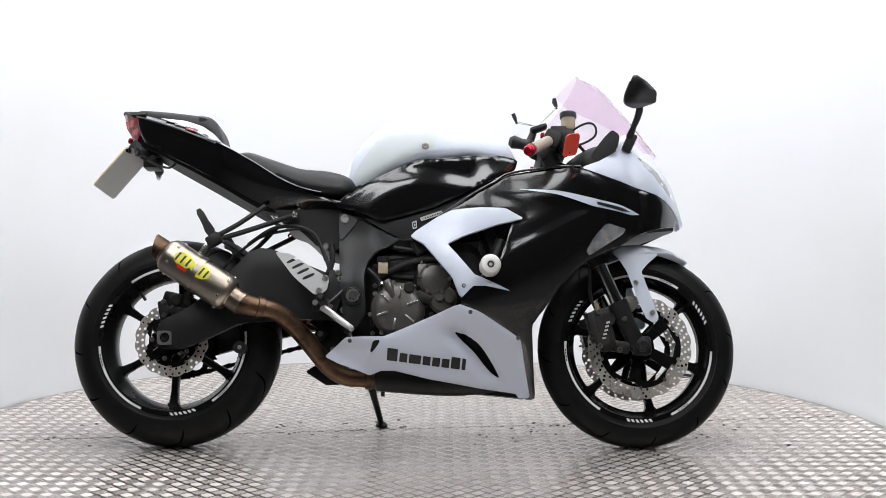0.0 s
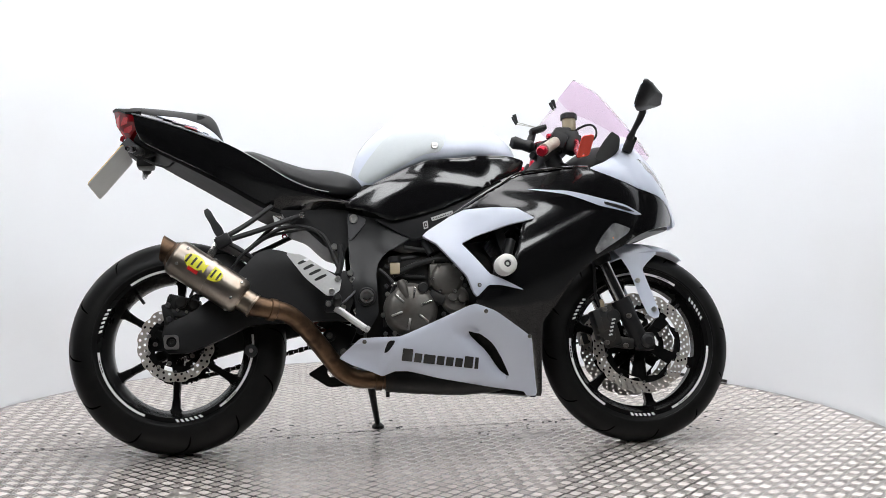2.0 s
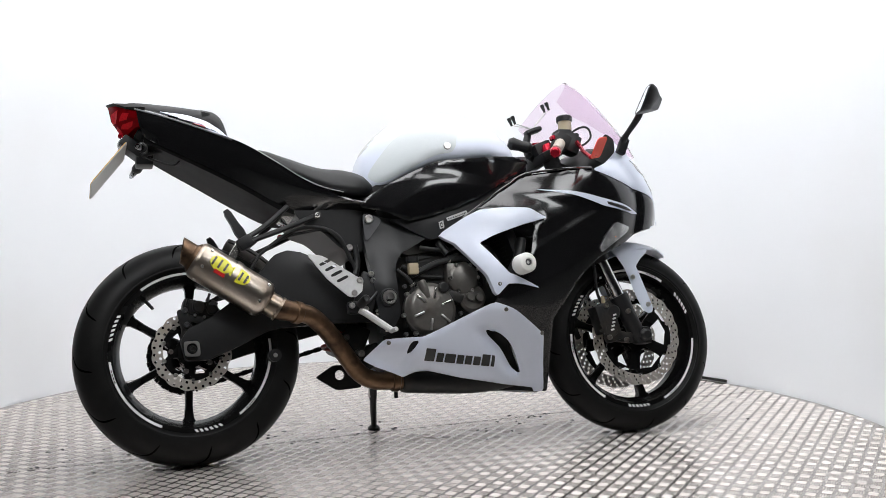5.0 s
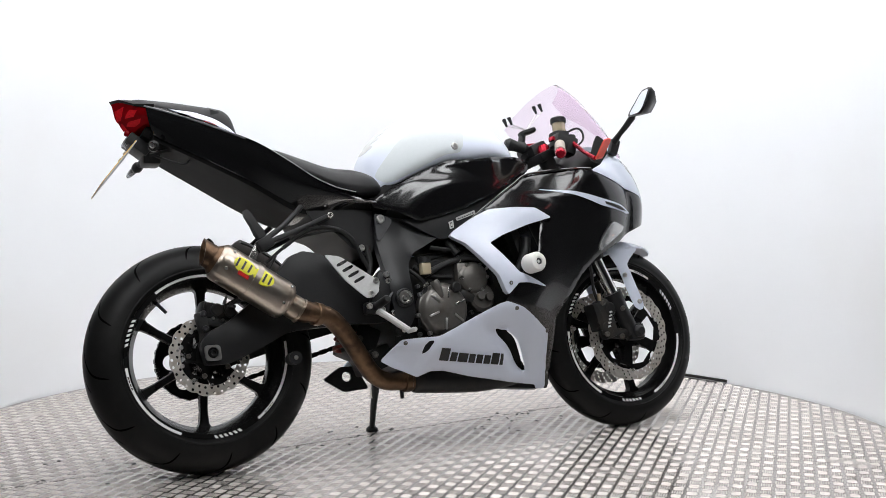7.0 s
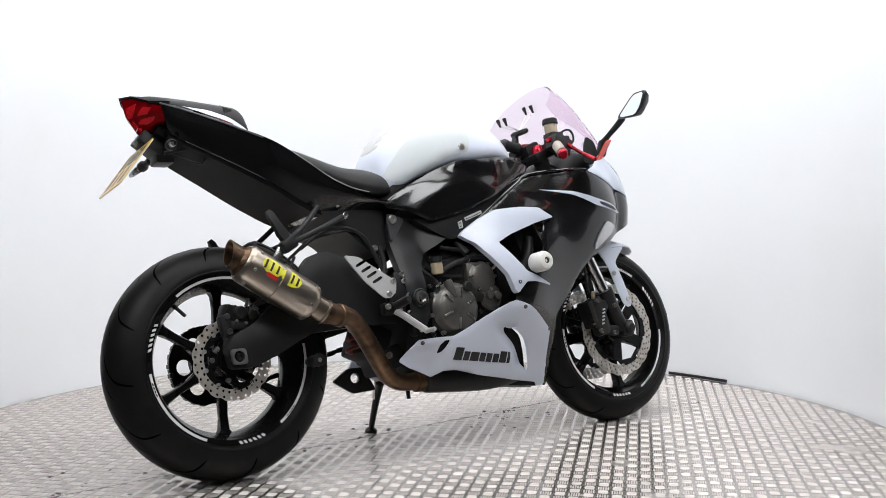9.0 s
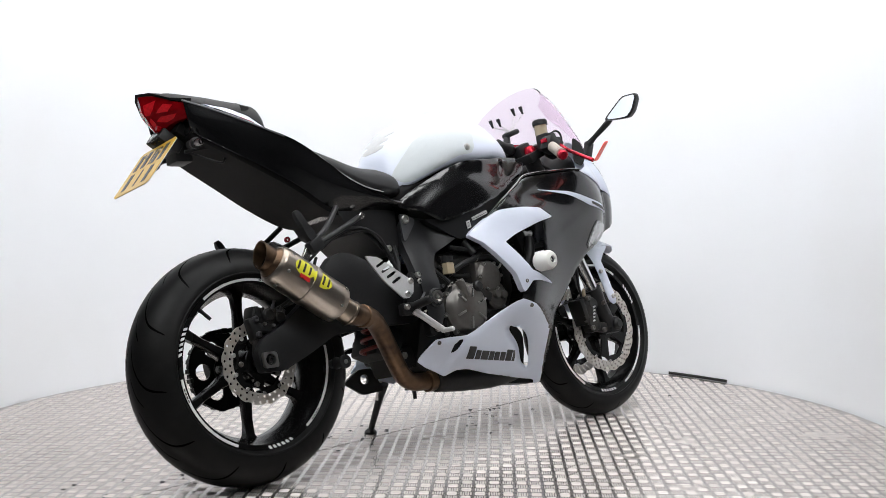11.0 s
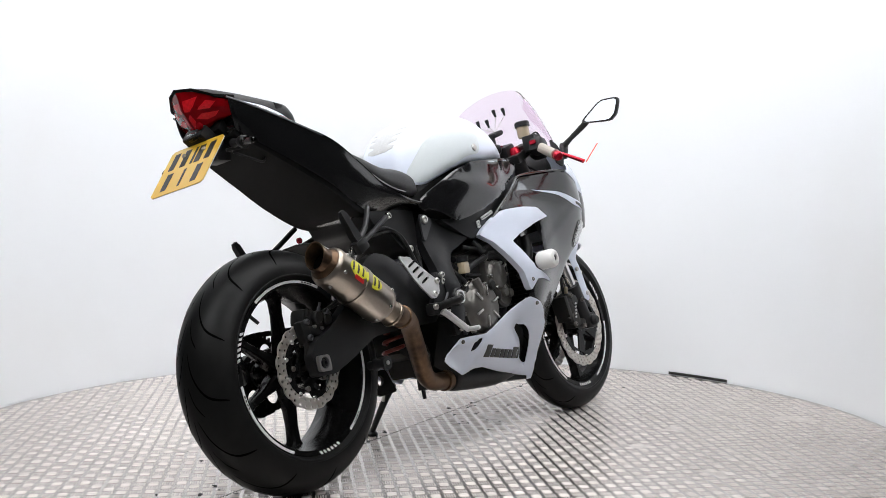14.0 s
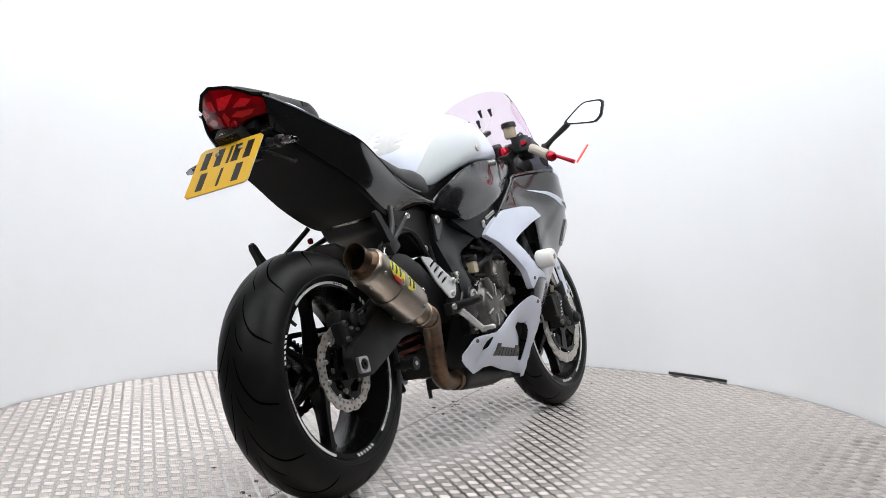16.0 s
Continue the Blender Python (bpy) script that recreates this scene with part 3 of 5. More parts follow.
# ---- swing arm, brakes, axle ----
SWING = [(-.757, .340), (-.735, .372), (-.677, .398), (-.600, .455), (-.547, .510), (-.492, .572), (-.455, .585), (-.413, .578), (-.344, .545), (-.208, .495), (-.165, .455), (-.165, .405),
         (-.200, .375), (-.35, .372), (-.508, .362), (-.60, .318), (-.680, .285), (-.745, .285)]
bm = shell(bmesh.new(), dense(chaikin(SWING, 0.10, 2), 0.03), lambda u, v, d: Vector((u, -0.150 + (0.03 if u > -0.35 else 0.0) * min(1, (u + 0.35) / 0.1 if u > -0.35 else 0) + d, v)), 0.038, (), 0.04, 0.008)
part("swing_arm", bm, PLASTIC, bike, "dark grey braced aluminium swing arm", 50)
low = [(-.757, .340), (-.735, .372), (-.60, .385), (-.40, .44), (-.20, .49), (-.165, .45), (-.165, .40), (-.30, .37), (-.50, .325), (-.680, .275), (-.745, .285)]
bm = shell(bmesh.new(), dense(chaikin(low, 0.2, 2), 0.03), lambda u, v, d: Vector((u, 0.112 + d, v)), 0.036, (), 0.04, 0.006)
part("swing_arm_rail", bm, PLASTIC, bike, "", 50)
bm = bmesh.new()
spun(bm, (-0.2, -0.12, 0.44), (-0.2, 0.12, 0.44), [(0, 0.045), (1, 0.045)], 24)
box(bm, (-0.335, 0, 0.45), (0.09, 0.22, 0.09), None, 0.012)
part("swing_arm_bridge", bm, FRAME, bike)
bm = bmesh.new()
plate(bm, [(-.747, .295), (-.709, .295), (-.706, .302), (-.709, .336), (-.747, .336), (-.750, .328)], -0.158, 0.012, [ring_pts(0.0150, 20, -.728, .316)], 0.002)
part("axle_block", bm, STEEL, bike, "steel chain adjuster block")
bm = bmesh.new()
spun(bm, (-.727, -.165, .315), (-.727, .16, .315), [(0.045, .004), (0.03, .006), (0.03, .0085), (0.04, .009), (0.05, .010), (.96, .010), (.965, .017), (1, .017)], 16)
part("axle", bm, ENGINE_DARK, bike)
bm = bmesh.new()
box(bm, (-.700, -.100, .428), (.098, .050, .044), Matrix.Rotation(radians(14), 3, "Y"), .012)
box(bm, (-.742, -.112, .400), (.030, .030, .060), Matrix.Rotation(radians(-12), 3, "Y"), .007)
box(bm, (-.700, -.118, .398), (.070, .016, .022), Matrix.Rotation(radians(8), 3, "Y"), .005)
box(bm, (-.652, -.110, .412), (.040, .028, .026), Matrix.Rotation(radians(20), 3, "Y"), .006)
for k in range(4):
    box(bm, (-.735 + .018 * k, -.127, .447 - .004 * k), (.006, .006, .020), Matrix.Rotation(radians(14), 3, "Y"), .002)
caliper = part("rear_caliper", bm, ENGINE_DARK, bike, "grimy black rear brake caliper")
bm = box(bmesh.new(), (-.690, -.120, .366), (.075, .008, .018), Matrix.Rotation(radians(-24), 3, "Y"), .003)
box(bm, (-.745, -.118, .362), (.016, .008, .055), Matrix.Rotation(radians(10), 3, "Y"), .003)
part("caliper_bracket", bm, ENGINE_DARK, caliper)
bolts("caliper_bolt", [(-.742, -.128, .424), (-.738, -.128, .384), (-.655, -.126, .420)], GUSSET, caliper, .008, .007)
bolts("pad_pin", [(-.715, -.127, .410), (-.690, -.127, .404)], STEEL, caliper, .0045, .005)
part("bleed_nipple", spun(bmesh.new(), (-.680, -.115, .448), (-.672, -.118, .470), [(0, .005), (.4, .005), (.5, .0035), (1, .004)], 10), GUSSET, caliper)
part("hose_union", spun(bmesh.new(), (-.655, -.128, .436), (-.672, -.131, .446), [(0, .007), (.5, .007), (.6, .009), (1, .009)], 12), GUSSET, caliper, "dull metal hose union")
bm = bmesh.new()
spun(bm, (-.505, -.100, .287), (-.505, -.165, .287), [(0, .012), (.3, .012), (.35, .017), (.5, .013), (.8, .013), (.85, .018), (1, .018), (1, .008)], 20)
reel = part("paddock_bobbin", bm, PLASTIC, bike)
part("bobbin_screw", spun(bmesh.new(), (-.505, -.160, .287), (-.505, -.167, .287), [(0, .007), (1, .006)], 12), STEEL, reel)
bm = bmesh.new()
spun(bm, (-.705, -.120, .432), (-.705, -.140, .432), [(0, .017), (.8, .017), (1, .013)], 18)
spun(bm, (-.668, -.118, .424), (-.668, -.136, .424), [(0, .015), (.8, .015), (1, .011)], 18)
box(bm, (-.64, -.125, .405), (.06, .016, .018), Matrix.Rotation(radians(-30), 3, "Y"), .004)
part("caliper_piston", bm, ENGINE_DARK, bike)
bm = tube(bmesh.new(), [(-.675, -.13, .445), (-.63, -.142, .470), (-.585, -.145, .500), (-.56, -.140, .530), (-.53, -.13, .575)], .0045, 8, 5)
part("rear_brake_hose", bm, PLASTIC, bike)
for k in range(5):
    a = radians(36 + 72 * k)
    part("disc_screw", bolt(bmesh.new(), (REAR[0] + .058 * math.cos(a), -.094, REAR[2] + .058 * math.sin(a)), .007, .004), ENGINE, rear_wheel)
# hugger over the tyre
bm = lathe(bmesh.new(), [(.330, -.075), (.343, -.05), (.347, 0), (.343, .05), (.330, .075), (.326, .073), (.339, .048), (.343, 0), (.339, -.048), (.326, -.073)], 30, REAR, start=radians(20), sweep=radians(50))
part("hugger", bm, PLASTIC, bike, "black rear hugger")

# ---- tail unit ----
TAIL = [
    [(-.890, 0, 1.036), (-.885, -.044, 1.029), (-.848, -.094, 1.000), (-.840, -.088, .968), (-.834, -.078, .940), (-.845, -.040, .932), (-.850, 0, .932)],
    [(-.86, 0, 1.030), (-.86, -.054, 1.025), (-.852, -.105, 1.002), (-.845, -.104, .955), (-.832, -.094, .922), (-.830, -.060, .916), (-.828, 0, .914)],
    [(-.78, 0, 1.012), (-.78, -.066, 1.006), (-.775, -.123, .974), (-.77, -.121, .930), (-.770, -.108, .886), (-.770, -.070, .880), (-.770, 0, .880)],
    [(-.68, 0, .985), (-.68, -.074, .974), (-.675, -.142, .936), (-.67, -.139, .890), (-.67, -.124, .834), (-.67, -.080, .826), (-.67, 0, .826)],
    [(-.58, 0, .925), (-.58, -.085, .915), (-.575, -.164, .893), (-.57, -.157, .840), (-.57, -.136, .779), (-.57, -.085, .770), (-.57, 0, .770)],
    [(-.48, 0, .850), (-.48, -.090, .850), (-.475, -.158, .838), (-.47, -.152, .787), (-.47, -.124, .726), (-.47, -.085, .712), (-.47, 0, .712)],
    [(-.38, 0, .780), (-.38, -.09, .790), (-.375, -.150, .778), (-.37, -.144, .748), (-.38, -.110, .701), (-.38, -.070, .690), (-.38, 0, .685)],
    [(-.27, 0, .735), (-.27, -.09, .748), (-.265, -.152, .736), (-.26, -.150, .724), (-.26, -.112, .708), (-.26, -.07, .695), (-.26, 0, .685)],
    [(-.19, 0, .728), (-.19, -.08, .734), (-.185, -.152, .724), (-.18, -.155, .714), (-.18, -.130, .70), (-.18, -.08, .69), (-.18, 0, .685)],
]
TAIL_CREASED = []
for st in TAIL:
    v = [Vector(p) for p in st]
    TAIL_CREASED.append([v[0], v[1], v[2].lerp(v[1], .05), v[2], v[2].lerp(v[3], .07), v[3], v[4].lerp(v[3], .07), v[4], v[4].lerp(v[5], .08), v[5], v[6]])
tail = part("tail_unit", skin(bmesh.new(), TAIL_CREASED, 5, across=3), GLOSS_BLACK, bike, "gloss black seat unit", 28)
UNDER = [[(x, 0, z - .004), (x, -w * .97, z - .004), (x, -w, z + .010), (x, 0, z + .012)] for x, z, w in ((-.835, .916, .086), (-.770, .880, .104), (-.67, .826, .120), (-.57, .770, .132), (-.47, .714, .122), (-.40, .696, .108))]
part("undertail", skin(bmesh.new(), UNDER, 4), UNDERTAIL, bike, "matt black undertail")
PAD = [[(x, 0, t), (x, -w * .7, t - .001), (x, -w, t - .014), (x, -w * .95, b), (x, 0, b)] for x, t, b, w in
       ((-.886, 1.041, 1.030, .030), (-.86, 1.043, 1.020, .050), (-.78, 1.035, .995, .064), (-.70, 1.023, .965, .074), (-.662, 1.017, .955, .078), (-.636, 1.010, .94, .082), (-.616, .990, .92, .083), (-.602, .956, .905, .078), (-.590, .922, .90, .068))]
part("pillion_seat", skin(bmesh.new(), PAD, 4, across=3), SEAT, bike, "black vinyl pillion pad", 50)
rings = [[(x, 0, t), (x, -.056, t - .001), (x, -.081, t - .014), (x, -.079, t - .05), (x, -.07, t - .05), (x, -.07, t - .016), (x, -.05, t - .006), (x, 0, t - .006)] for x, t in ((-.672, 1.0215), (-.648, 1.0165))]
part("pillion_strap", skin(bmesh.new(), rings, 2), PLASTIC, bike, "black strap over the pillion pad")


def tail_side(x, z):
    """Half width of the tail's upper flank."""
    st = sorted([(s[1][0], s[1], s[2], s[3]) for s in TAIL])
    for a, b in zip(st, st[1:]):
        if a[0] <= x <= b[0]:
            k = (x - a[0]) / (b[0] - a[0])
            rows = [Vector(p).lerp(Vector(q), k) for p, q in zip(a[1:], b[1:])]
            for p, q in zip(rows, rows[1:]):
                if q.z <= z <= p.z:
                    return -(p.y + (q.y - p.y) * (p.z - z) / max(1e-6, p.z - q.z))
            return -rows[0].y if z > rows[0].z else -rows[-1].y
    return 0.1


white_flash = [(-.800, 1.006), (-.72, .998), (-.66, .978), (-.62, .950), (-.590, .916), (-.580, .902), (-.62, .922), (-.66, .946), (-.73, .980)]
pair("tail_flash", panel(white_flash, 0.010, 0.010, grid=0.02, shape=tail_side, soft=0.001), WHITE, bike, "white tail stripe")
pair("tail_inset", panel([(-.775, .990), (-.72, .985), (-.67, .966), (-.635, .944), (-.622, .929), (-.66, .951), (-.73, .979)], 0.0115, 0.006, grid=0.02, shape=tail_side, soft=0.0), SATIN_BLACK, bike, "black inset with the model mark")
for s, mat in ((0.0, LABEL_GREY), (0.038, STICKER_RED)):
    o = [(-.742 + s, .981 - s * .5), (-.708 + s, .972 - s * .5), (-.703 + s, .966 - s * .5), (-.737 + s, .975 - s * .5)]
    pair("model_mark", panel(o, 0.013, 0.004, shape=tail_side, ratio=0.05, soft=0.0), mat, bike)
for side in (-1, 1):
    bm = tube(bmesh.new(), [(-.585, side * .160, .897), (-.54, side * .163, .876), (-.48, side * .157, .843), (-.41, side * .151, .800), (-.34, side * .150, .768), (-.28, side * .150, .754)], 0.0013, 8, 4)
    part("seat_trim", bm, LABEL_GREY, bike, "thin pale edge under the seat")
    bm = tube(bmesh.new(), [(-.86, side * .103, 1.003), (-.78, side * .122, .976), (-.68, side * .141, .938), (-.60, side * .160, .902)], 0.0025, 8, 4)
    part("carbon_edge", bm, CARBON, bike)
# tail light wrapping the rear corner
LIGHT = []
for y, rear_top, mid, rear_low, deep in ((0, (-.928, 1.036), (-.920, .994), (-.884, .938), .05), (.020, (-.921, 1.034), (-.908, .990), (-.880, .943), .05), (.042, (-.908, 1.028), (-.900, .992), (-.868, .955), .045),
                                          (.064, (-.892, 1.018), (-.880, .988), (-.857, .960), .04), (.080, (-.876, 1.006), (-.866, .984), (-.848, .961), .03), (.090, (-.862, 1.001), (-.855, .982), (-.843, .962), .025), (.104, (-.840, .986), (-.838, .976), (-.834, .964), .02)):
    LIGHT.append([(x, y, z) for x, z in (rear_top, mid, rear_low, (rear_low[0] + deep, rear_low[1]), (rear_top[0] + deep, rear_top[1]))])
LIGHT = [[(x, -y, z) for x, y, z in r] for r in reversed(LIGHT)] + LIGHT[1:]
LIGHT_BM = bridge_rings(bmesh.new(), [[Vector(p) for p in r] for r in LIGHT])
LIGHT_TREE = BVHTree.FromBMesh(LIGHT_BM)


def on_light(y, z, d):
    hit = LIGHT_TREE.ray_cast(Vector((-2, y, z)), Vector((1, 0, 0)))[0]
    return Vector(((hit.x if hit else -.86) - .0012 + d, y, z))


tail_light = part("tail_light", LIGHT_BM, RED_GLASS, bike, "dark red tail light", 12)
for side in (-1, 1):
    for o in ([(.004, .985), (.010, 1.012), (.046, 1.016), (.030, .996), (.016, .985)], [(.004, .945), (.016, .962), (.012, .978), (.004, .970)], [(.036, .985), (.060, 1.004), (.078, .998), (.060, .984)],
              [(.022, .966), (.040, .976), (.074, .976), (.060, .966), (.040, .961)]):
        lo = dense([Vector((side * y, z)) for y, z in o], .006)
        part("light_facet", shell(bmesh.new(), lo, on_light, .002, (), .007), RED_BRIGHT, tail_light, "bright red reflector facet", 20)
bm = bmesh.new()
box(bm, (-.838, 0, .938), (.04, .120, .036), Matrix.Rotation(radians(30), 3, "Y"), .010)
part("light_housing", bm, UNDERTAIL, bike, "black housing under the tail light")
lip = [[(-.934, 0, 1.043), (-.916, -.042, 1.037), (-.883, -.083, 1.014), (-.881, -.082, 1.008), (-.912, -.040, 1.030), (-.930, 0, 1.036)],
       [(-.850, 0, 1.043), (-.845, -.054, 1.033), (-.832, -.103, 1.010), (-.832, -.100, 1.000), (-.845, -.050, 1.022), (-.850, 0, 1.033)]]
part("tail_lip", skin(bmesh.new(), lip, 2), UNDERTAIL, bike, "black lip over the tail light")
# number plate, bracket, plate lamp, rear indicators
bracket = part("tail_tidy", box(box(bmesh.new(), (-.865, 0, .915), (.07, .075, .035), Matrix.Rotation(radians(38), 3, "Y"), .006), (-.83, 0, .885), (.05, .06, .05), None, .008), PLASTIC, bike, "black plate bracket")
part("plate_lamp", box(bmesh.new(), (-.892, -.005, .925), (.02, .05, .018), Matrix.Rotation(radians(38), 3, "Y"), .004), CLEAR, bracket)
part("reflector", spun(bmesh.new(), (-.892, -.03, .944), (-.902, -.03, .947), [(0, .009), (.8, .009), (1, .006)], 16), RED_GLASS, bracket)
UPW = Vector((.098, 0, .122)).normalized()
NRM = Vector((-.122, 0, .098)).normalized()
PC = Vector((-.932, -.004, .847))


def on_plate(y, v, d):
    return PC + Vector((0, y, 0)) + UPW * v + NRM * d


bm = shell(bmesh.new(), chaikin([(-.10, -.078), (.10, -.078), (.10, .078), (-.10, .078)], .05, 2), lambda u, v, d: on_plate(u, v, .0015 - d), .0015)
number_plate = part("number_plate", bm, PLATE_YELLOW, bike, "yellow rear number plate with plain dark bars")
bm = shell(bmesh.new(), chaikin([(-.10, -.078), (.10, -.078), (.10, .078), (-.10, .078)], .05, 2), lambda u, v, d: on_plate(u, v, -.0005 - d), .0015)
part("plate_backing", bm, PLATE_WHITE, number_plate, "pale grey back of the plate")
for row, cells in ((.035, (-.068, -.025, .008, .030, .068)), (-.035, (-.058, 0.0, .055))):
    for u in cells:
        w = .004 if abs(u - .008) < .02 else .0105
        bm = shell(bmesh.new(), [Vector((u - w, row - .028)), Vector((u + w, row - .028)), Vector((u + w, row + .028)), Vector((u - w, row + .028))], lambda a, b, d: on_plate(-a, b, .0024 - d), .0008)
        part("plate_mark", bm, INK, number_plate)
bolts("plate_screw", [on_plate(u, .045, .003) for u in (-.04, .035)], FLUID, number_plate, .006, .004, NRM)
for side in (-1, 1):
    stalk = part("rear_indicator", spun(bmesh.new(), (-.835, side * .075, .893), (-.845, side * .125, .885), [(0, .012), (.2, .010), (.5, .009), (.7, .015), (.95, .015), (1, .011)], 16), PLASTIC, bike, "black indicator with a clear lens")
    part("lens", spun(bmesh.new(), (-.845, side * .122, .886), (-.860, side * .178, .874), [(0, .0095), (.3, .0105), (.8, .0085), (1, .005)], 14), SMOKED, stalk)
    part("bulb_holder", spun(bmesh.new(), (-.847, side * .125, .885), (-.856, side * .160, .878), [(0, .007), (.6, .006), (1, .003)], 10), STEEL, stalk)
bm = tube(bmesh.new(), [(-.83, -.06, .875), (-.79, -.085, .852), (-.755, -.085, .845), (-.735, -.075, .862), (-.70, -.07, .872)], .0035, 8, 5)
tube(bm, [(-.84, -.05, .88), (-.78, -.07, .888), (-.72, -.07, .875)], .005, 8, 4)
part("wiring", bm, PLASTIC, bike)

# ---- seat and tank ----
SEAT_ST = [[(x, 0, t - .004), (x, -w * .55, t), (x, -w * .88, t - .012), (x, -w, (t + b) / 2), (x, -w * .93, b), (x, 0, b)] for x, t, b, w in
           ((-.572, .876, .868, .050), (-.556, .893, .866, .095), (-.51, .895, .848, .130), (-.44, .870, .810, .144), (-.35, .840, .768, .148), (-.27, .832, .748, .148), (-.215, .820, .750, .136), (-.182, .802, .757, .106), (-.163, .785, .766, .066))]
part("rider_seat", skin(bmesh.new(), SEAT_ST, 5, across=3), SEAT, bike, "black vinyl rider seat", 60)

TANK = ((-.206, .845, .785, .055), (-.190, .897, .773, .090), (-.145, .955, .783, .128), (-.08, 1.001, .812, .165), (0, 1.024, .840, .190), (.08, 1.020, .846, .197),
        (.16, .999, .857, .187), (.24, .957, .855, .152), (.285, .925, .850, .105), (.308, .895, .858, .055))
TANK_RING = ((0, 1.0), (.40, .985), (.70, .86), (.90, .58), (1.0, .24), (.97, .06), (.80, -.02), (0, -.06))


TANK_BM = skin(bmesh.new(), [[(x, -w * a, b + (t - b) * h) for a, h in TANK_RING] for x, t, b, w in TANK], 5, across=3)
TANK_TREE = BVHTree.FromBMesh(TANK_BM)


def tank_width(x, z):
    hit = TANK_TREE.ray_cast(Vector((x, -1, z)), Vector((0, 1, 0)))[0]
    return -hit.y if hit else 0.1


def tank_top(x, y):
    hit = TANK_TREE.ray_cast(Vector((x, y, 2)), Vector((0, 0, -1)))[0]
    return hit.z if hit else 0.85


tank = part("fuel_tank", TANK_BM, WHITE, bike, "pearl white fuel tank", 60)
pad = [(-.190, .816), (-.184, .803), (-.167, .791), (-.147, .791), (-.098, .812), (-.021, .850), (.005, .860), (.048, .866), (.062, .887), (.070, .926), (.062, .934), (.016, .944), (-.044, .948), (-.078, .942), (-.121, .914), (-.156, .870), (-.180, .837)]
pair("knee_pad", panel(pad, 0.0025, 0.005, shape=tank_width, grid=0.012, soft=0.0012), TANKPAD, bike, "translucent grey knee grip pad")
bm = bmesh.new()
spun(bm, (.033, -.190, .884), (.033, -.2015, .885), [(0, .011), (.85, .011), (1, .009)], 20)
box(bm, (.033, -.202, .885), (.014, .002, .003))
part("tank_bolt", bm, STEEL, tank)
# toothed grip pad on the back of the tank
def on_tank_back(arc, y, d):
    a = arc / .19
    way = Vector((-math.cos(a), 0, math.sin(a)))
    hit = TANK_TREE.ray_cast(Vector((.02, y, .85)), way)[0]
    return (hit if hit else Vector((.02, y, .85)) + way * .18) + way * (.0022 - d)


for side in (-1, 1):
    o = [(.050, 0)]
    for k in range(4):
        o += [(.050 + .028 * k, .026 + .006 * k), (.058 + .028 * k, .050 + .006 * k), (.068 + .028 * k, .052 + .006 * k), (.072 + .028 * k, .030 + .006 * k)]
    o += [(.172, .040), (.176, 0)]
    lo = dense([Vector((u, side * v)) for u, v in o], .008)
    part("tank_pad", shell(bmesh.new(), lo, on_tank_back, .004, (), .010, .001), LABEL_PAD, tank, "grey toothed grip pad")
part("filler_cap", lathe(bmesh.new(), [(.001, 1.010), (.046, 1.008), (.050, 1.004), (.050, .985), (.001, .985)], 32, (.12, 0, .006), axis="z"), ENGINE_DARK, tank)

# black side covers under the tank and frame beams


def tank_edge(x):
    """Half width that clears the tank's lower edge."""
    for p, q in zip(TANK, TANK[1:]):
        if p[0] <= x <= q[0]:
            return max(.125, p[3] + (q[3] - p[3]) * (x - p[0]) / (q[0] - p[0])) + .006
    return .13


def cover_width(x, z):
    """Side cover: a knee bulge at the back and a hollow at the front."""
    ridge = .766 - (2.4 if x < .03 else 1.2) * (x - .03) ** 2
    bulge = 0.016 * math.exp(-((z - ridge) / .050) ** 2 - ((x - .01) / .17) ** 2)
    base = 0.190 - ((x - .06) / .30) ** 2 * .040 + bulge
    lid = tank_edge(x)
    return base + (lid - base) * step((z - .775) / .07) * step((.26 - x) / .10) * step((x + .19) / .06)


COVER = [(-.235, .722), (-.190, .752), (-.160, .768), (-.071, .812), (.012, .842), (.113, .848), (.200, .862), (.262, .862), (.310, .850), (.300, .815), (.213, .778), (.146, .738), (.046, .694), (-.054, .668), (-.103, .660), (-.170, .694), (-.230, .706)]
pair("side_cover", panel(COVER, 0.0, 0.006, grid=0.010, shape=cover_width), COVER_BLACK, bike, "gloss black tank side cover")
BEAM = [(-.150, .672), (-.10, .668), (.046, .702), (.146, .745), (.31, .815), (.36, .80), (.34, .75), (.20, .70), (.08, .655), (.02, .615), (-.035, .605), (-.073, .625)]
pair("frame_beam", panel(BEAM, 0.0, 0.03, grid=0.03, shape=lambda x, z: 0.180 - ((x - .06) / .30) ** 2 * .05), FRAME, bike, "black frame spar")
o = [(.018, .668), (.082, .690), (.086, .680), (.022, .658)]
inner = [(.0215, .6655), (.080, .6855), (.0825, .6815), (.0245, .6615)]
label = part("maker_label", panel(o, 0.003, 0.004, [inner], shape=lambda x, z: 0.184, ratio=0.05, soft=0), LABEL_GREY, bike, "small black label plate with a silver border")
for k in range(7):
    x0 = .028 + .0072 * k
    z0 = .6668 + .0072 * k * .34
    part("label_mark", panel([(x0, z0 - .002), (x0 + .004, z0 - .0006), (x0 + .004, z0 + .0032), (x0, z0 + .002)], 0.002, 0.003, shape=lambda x, z: 0.184, ratio=0.02, rounds=1, soft=0), LABEL_GREY, label)
o = [(-.006, .655), (.008, .660), (.010, .638), (-.003, .634)]
inner = [(-.0035, .6525), (.0055, .656), (.0075, .6405), (-.001, .6375)]
label = part("maker_label", panel(o, 0.003, 0.004, [inner], shape=lambda x, z: 0.182, ratio=0.05, soft=0), LABEL_GREY, bike)
